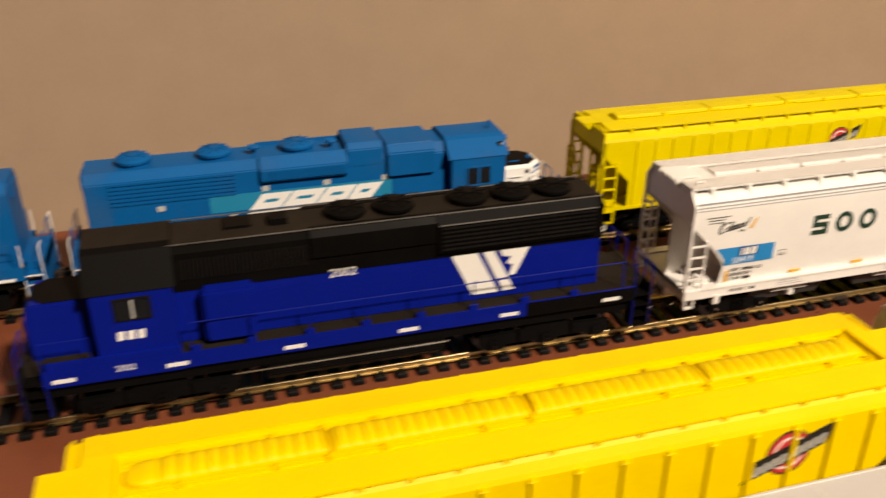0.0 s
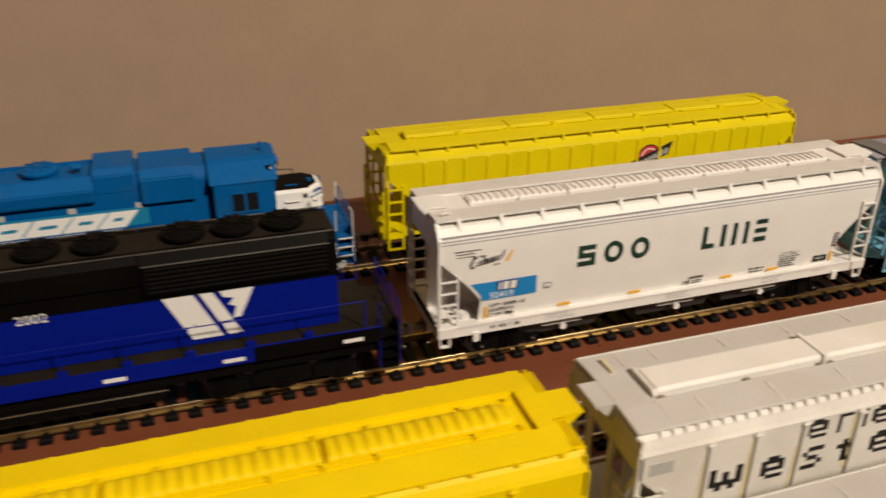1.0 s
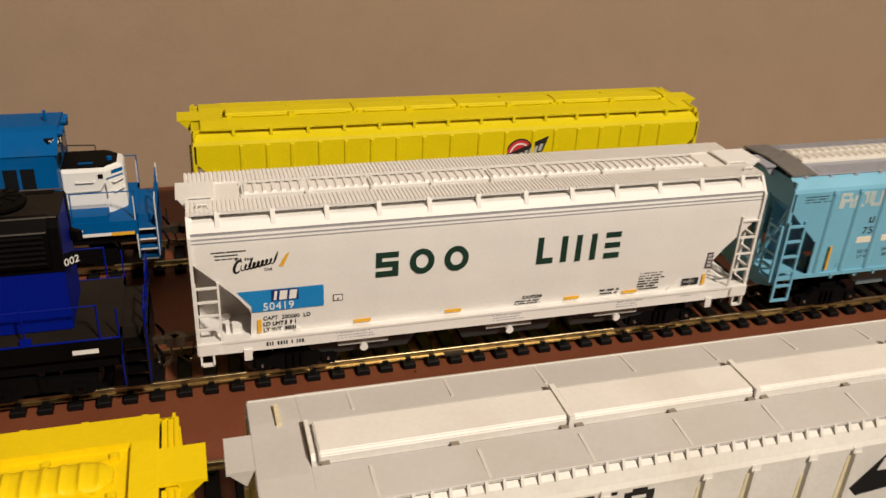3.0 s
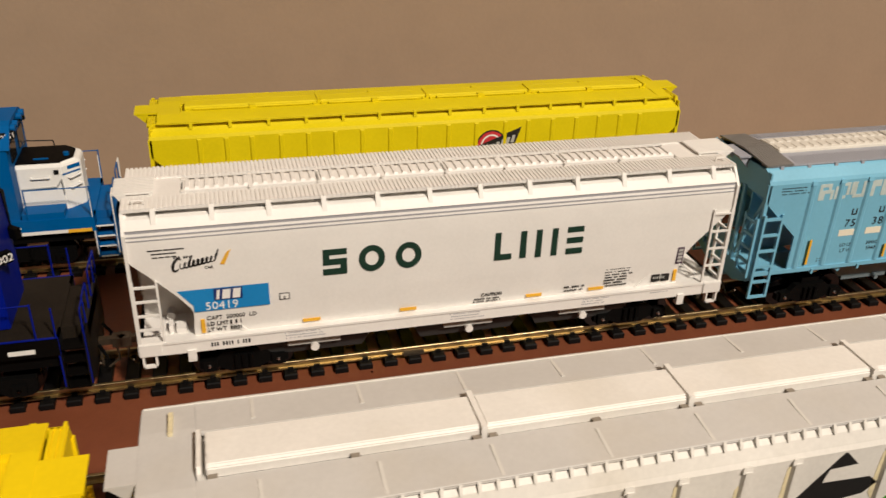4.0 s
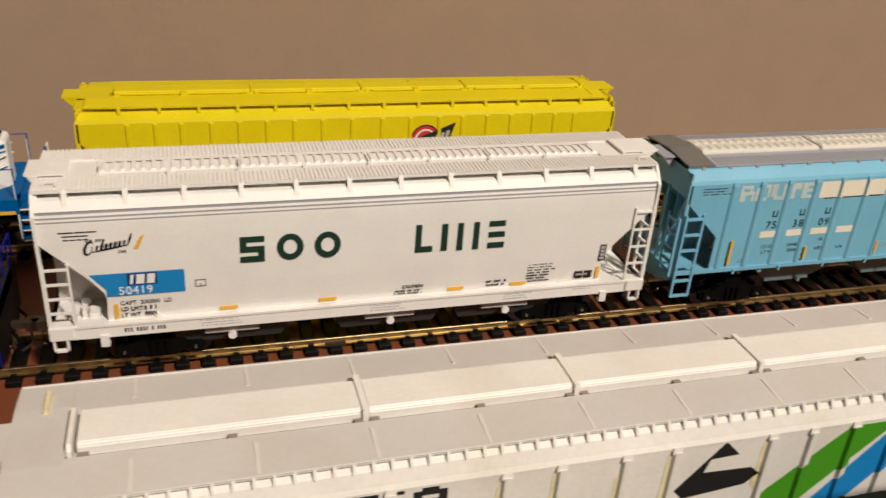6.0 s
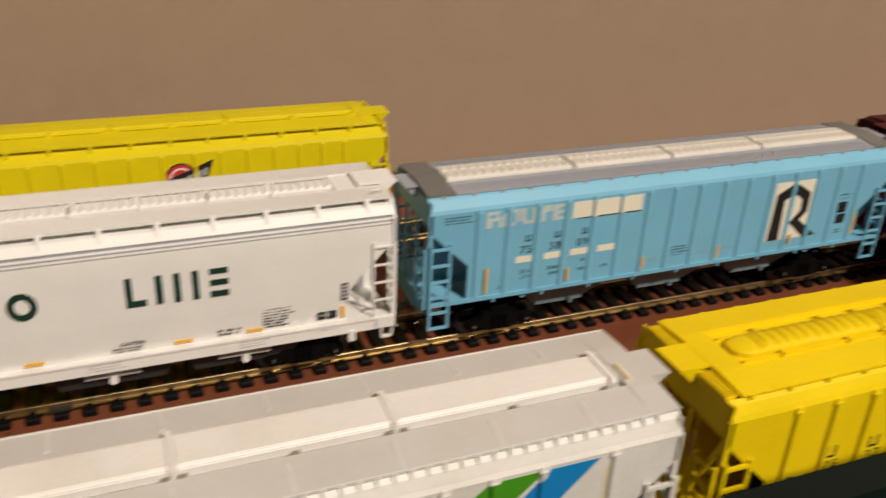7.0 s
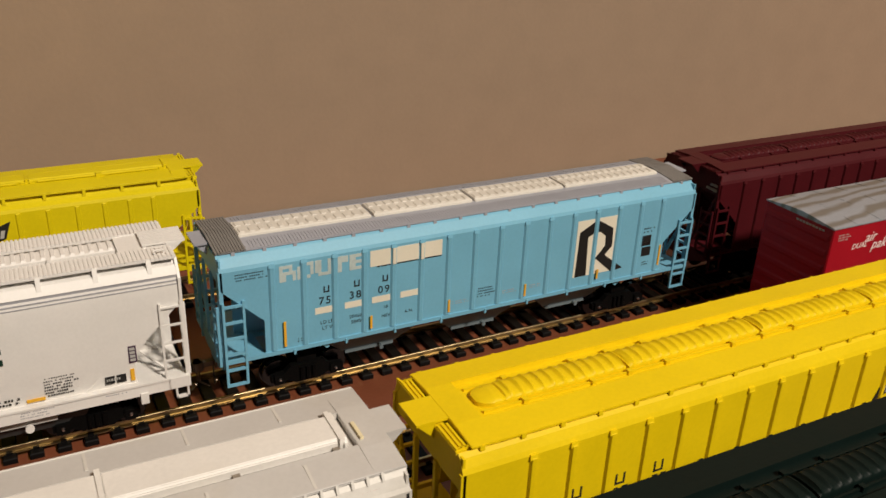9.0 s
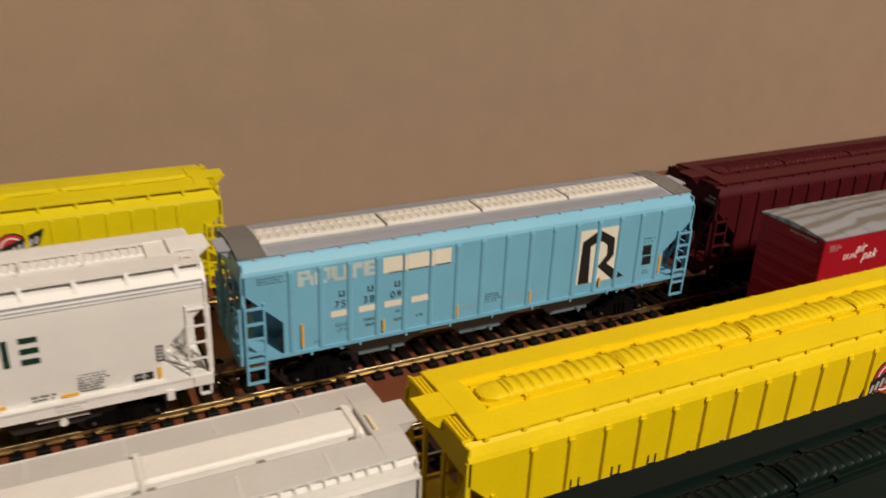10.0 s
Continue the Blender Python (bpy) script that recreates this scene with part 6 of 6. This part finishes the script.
# medium blue engines on the rear track
def blue_engine(xa, xb, turn, label):
    e, L = road_engine("locomotive", label, xa, xb, T1, LOCO_BLUE, LOCO_BLUE, INK_WHITE, BLACK_ROOF, INK_WHITE, LOCO_BLUE, LOCO_BLUE, turn=turn, walk_mat=LOCO_BLUE,
                       fans=(0.0788, 0.0470, 0.0130), cab=(-0.0753, -0.0508), hood=(-0.0512, 0.0985), nose=-0.0963,
                       deck=0.0225, hood_side=0.0508, hood_top=0.0546, cab_eave=0.0492, cab_top=0.0557, nose_z=0.0402, win=(0.0365, 0.0442), nosing=INK_WHITE, cut_nose=True)
    for s in (-1, 1):
        bm = bmesh.new()
        sweep_x(bm, [(s * 0.0110, 0.0446), (s * 0.0138, 0.0460), (s * 0.0138, 0.0511), (s * 0.0100, 0.0555), (s * 0.0080, 0.0555), (s * 0.0080, 0.0510)], -0.0064, 0.0300)
        dyn = part("dynamic_brake_housing", bm, LOCO_BLUE, e, bevel=0.0004)
        bm = bmesh.new()
        box(bm, 0, 0.0007, *sorted((s * 0.0137, s * 0.0142)), 0.0466, 0.0504)
        first = part("grille_slat", bm, LOCO_BLUE, dyn)
        first.location = (-0.0050, 0, 0)
        for i in range(1, 22):
            share(first, i * 0.0015, 0, 0)
        bm = bmesh.new()
        box(bm, 0.0400, 0.0890, *sorted((s * 0.0114, s * 0.0120)), 0, 0.0009)
        first = part("louvre", bm, LOCO_BLUE, e)
        first.location = (0, 0, 0.0412)
        for i in range(1, 6):
            share(first, 0, 0, i * 0.0017)
        handrail(e, [-0.0450 + 0.0178 * i for i in range(9)], s * 0.0180, 0.0225, 0.0325, LOCO_BLUE)
        handrail(e, [-0.0995, -0.0780], s * 0.0180, 0.0225, 0.0340, LOCO_BLUE)
    bm = bmesh.new()
    sweep_x(bm, [(-0.0117, 0.0480), (-0.0117, 0.0555), (-0.0098, 0.0580), (0.0098, 0.0580), (0.0117, 0.0555), (0.0117, 0.0480)], -0.0218, -0.0064)
    part("roof_housing", bm, LOCO_BLUE, e, bevel=0.0004)
    bm = bmesh.new()
    sweep_x(bm, [(-0.0136, 0.0424), (-0.0136, 0.0530), (-0.0108, 0.0562), (0.0108, 0.0562), (0.0136, 0.0530), (0.0136, 0.0424)], -0.0443, -0.0233)
    part("inertial_filter_housing", bm, LOCO_BLUE, e, bevel=0.0005)
    for x, y in ((0.0310, 0.002), (-0.0010, 0.003)):
        bm = bmesh.new()
        tube(bm, (x, y, 0.0550), (x, y, 0.0578), 0.0007, 6)
        tube(bm, (x - 0.0022, y, 0.0578), (x + 0.0022, y, 0.0578), 0.0008, 8, 0.0012)
        tube(bm, (x - 0.0022, y + 0.0016, 0.0578), (x + 0.0012, y + 0.0016, 0.0578), 0.0007, 8, 0.0011)
        part("air_horn", bm, LOCO_BLUE, e)
    bm = bmesh.new()
    tube(bm, (-0.0720, 0.002, 0.0568), (-0.0720, 0.002, 0.0602), 0.0006, 6)
    part("antenna", bm, LOCO_BLUE, e)
    bm = bmesh.new()
    box(bm, 0.0982, 0.0996, -0.0050, 0.0050, 0.0470, 0.0525)
    part("number_box", bm, LOCO_BLUE, e)
    # marks on the face that looks into the room
    yy = 0.0115 + 0.00008

    def mark(pts, mat, lift=1, label=""):
        b = bmesh.new()
        sweep_y(b, pts, yy - 0.0003, yy + PROUD * lift)
        part("marking", b, mat, e, label)
    o = lambda x: -(x + 0.21225)
    mark([(o(-0.2634), 0.0338), (o(-0.1870), 0.0338), (o(-0.1870), 0.0412), (o(-0.2634), 0.0412)], TEAL, 1, "teal painted patch")
    x = -0.2478
    for w in (0.0140, 0.0150, 0.0135, 0.0120):
        sl = lambda z: (z - 0.0335) * 0.85
        for z0, z1, a, b in ((0.0335, 0.0362, 0.0, w), (0.0362, 0.0376, 0.0, 0.0048), (0.0362, 0.0376, w - 0.0048, w), (0.0376, 0.0402, 0.0, w)):
            mark([(o(x + a + sl(z0)), z0), (o(x + b - 0.0012 + sl(z0)), z0), (o(x + b - 0.0012 + sl(z1)), z1), (o(x + a + sl(z1)), z1)], INK_WHITE, 2, "white slanted block")
        x += w - 0.0006
    mark([(o(-0.2490), 0.0314), (o(-0.2000), 0.0316), (o(-0.1978), 0.0327), (o(-0.2478), 0.0327)], INK_WHITE, 2, "white underline")
    for x, z in ((-0.2840, 0.0372), (-0.2560, 0.0302), (-0.2420, 0.0414), (-0.2165, 0.0414), (-0.1915, 0.0410)):
        mark([(o(x), z), (o(x + 0.0030), z), (o(x + 0.0030), z + 0.0022), (o(x), z + 0.0022)], INK_PALE, 3)
    for t in (-1, 1):
        bm = bmesh.new()
        box(bm, -0.0893, -0.0876, *sorted((t * 0.0097, t * 0.0100)), 0.0362, 0.0379)
        part("class_light", bm, BLACK, e, "dark square lamp on the nose")
        bm = bmesh.new()
        rod(bm, [(-0.0860, t * 0.0097, 0.0356), (-0.0860, t * 0.0106, 0.0352), (-0.0800, t * 0.0106, 0.0352), (-0.0800, t * 0.0097, 0.0356)], 0.00025)
        part("grab_iron", bm, INK_WHITE, e)
        bm = bmesh.new()
        rod(bm, [(-0.0760, t * 0.0099, 0.0312), (-0.0880, t * 0.0102, 0.0316), (-0.0900, t * 0.0104, 0.0345), (-0.0903, t * 0.0104, 0.0290)], 0.00028)
        part("nose_trim", bm, INK_PALE, e, "pale grab rail")
        for k, (z0, z1) in enumerate(((0.0372, 0.0386), (0.0356, 0.0362))):
            bm = bmesh.new()
            n = Vector((-0.0052, 0.0058 * t, 0)).normalized()
            d = Vector((-0.0052 * t, -0.0058, 0)).normalized() * t
            p0, p1 = Vector((-0.0905, 0.0098 * t, 0)) + d * 0.0012 * (1 - k), Vector((-0.0963, 0.0046 * t, 0)) - d * 0.0006
            p0, p1 = p0 + n * 0.00010, p1 + n * 0.00010
            loft(bm, [[(p.x + n.x * g, p.y + n.y * g, z) for p, g in ((p0, 0), (p1, 0), (p1, -0.0004), (p0, -0.0004))] for z in (z0, z1)])
            part("nose_stripe", bm, LOCO_BLUE, e, "blue nose stripe")
        for z in (0.0345, 0.0308):
            bm = bmesh.new()
            rod(bm, [(-0.0918, t * 0.0088, z), (-0.0930, t * 0.0092, z - 0.0002), (-0.0962, t * 0.0064, z + 0.0004), (-0.0950, t * 0.0056, z + 0.0004)], 0.00028)
            part("grab_iron", bm, INK_WHITE, e)
        number_board(e, "2051", -0.0757, t * 0.0122, 0.0520, (-1, t * 1.0), 0.0062, 0.0030, BLACK)
        for y in (0.0040, 0.0085):
            bm = bmesh.new()
            tube(bm, (-0.0752, t * y, 0.0540), (-0.0780, t * y, 0.0538), 0.0013, 10)
            part("headlight", bm, LOCO_BLUE, e)
        bm = bmesh.new()
        box(bm, -0.0905, 0.0960, *sorted((t * 0.0181, t * 0.0185)), 0.0170, 0.0182)
        part("sill_stripe", bm, INK_WHITE, e, "white sill stripe")
        bm = bmesh.new()
        box(bm, -0.0985, -0.0905, *sorted((t * 0.0181, t * 0.0186)), 0.0170, 0.0182)
        part("sill_stripe", bm, INK_ORANGE, e, "orange sill stripe")
        bm = bmesh.new()
        box(bm, -0.0900, -0.0760, *sorted((t * 0.0100, t * 0.0176)), 0.0222, 0.0248)
        part("battery_box", bm, LOCO_BLUE, e)
    bm = bmesh.new()
    tube(bm, (-0.0915, 0.0020, 0.0404), (-0.0915, 0.0020, 0.0416), 0.0010, 8)
    box(bm, -0.0860, -0.0810, 0.0052, 0.0056, 0.0404, 0.0410)
    part("nose_fitting", bm, LOCO_BLUE, e)
    bm = bmesh.new()
    rod(bm, [(-0.0760, -0.0080, 0.0415), (-0.0762, -0.0088, 0.0428), (-0.0860, -0.0088, 0.0424), (-0.0862, -0.0088, 0.0402)], 0.00025)
    part("nose_rail", bm, BLACK, e)
    return e


blue_engine(-0.3190, -0.1055, 180, "medium blue diesel locomotive with a white nose by the wall")
blue_engine(-0.5428, -0.3293, 0, "second medium blue diesel locomotive at the end of the rear track")
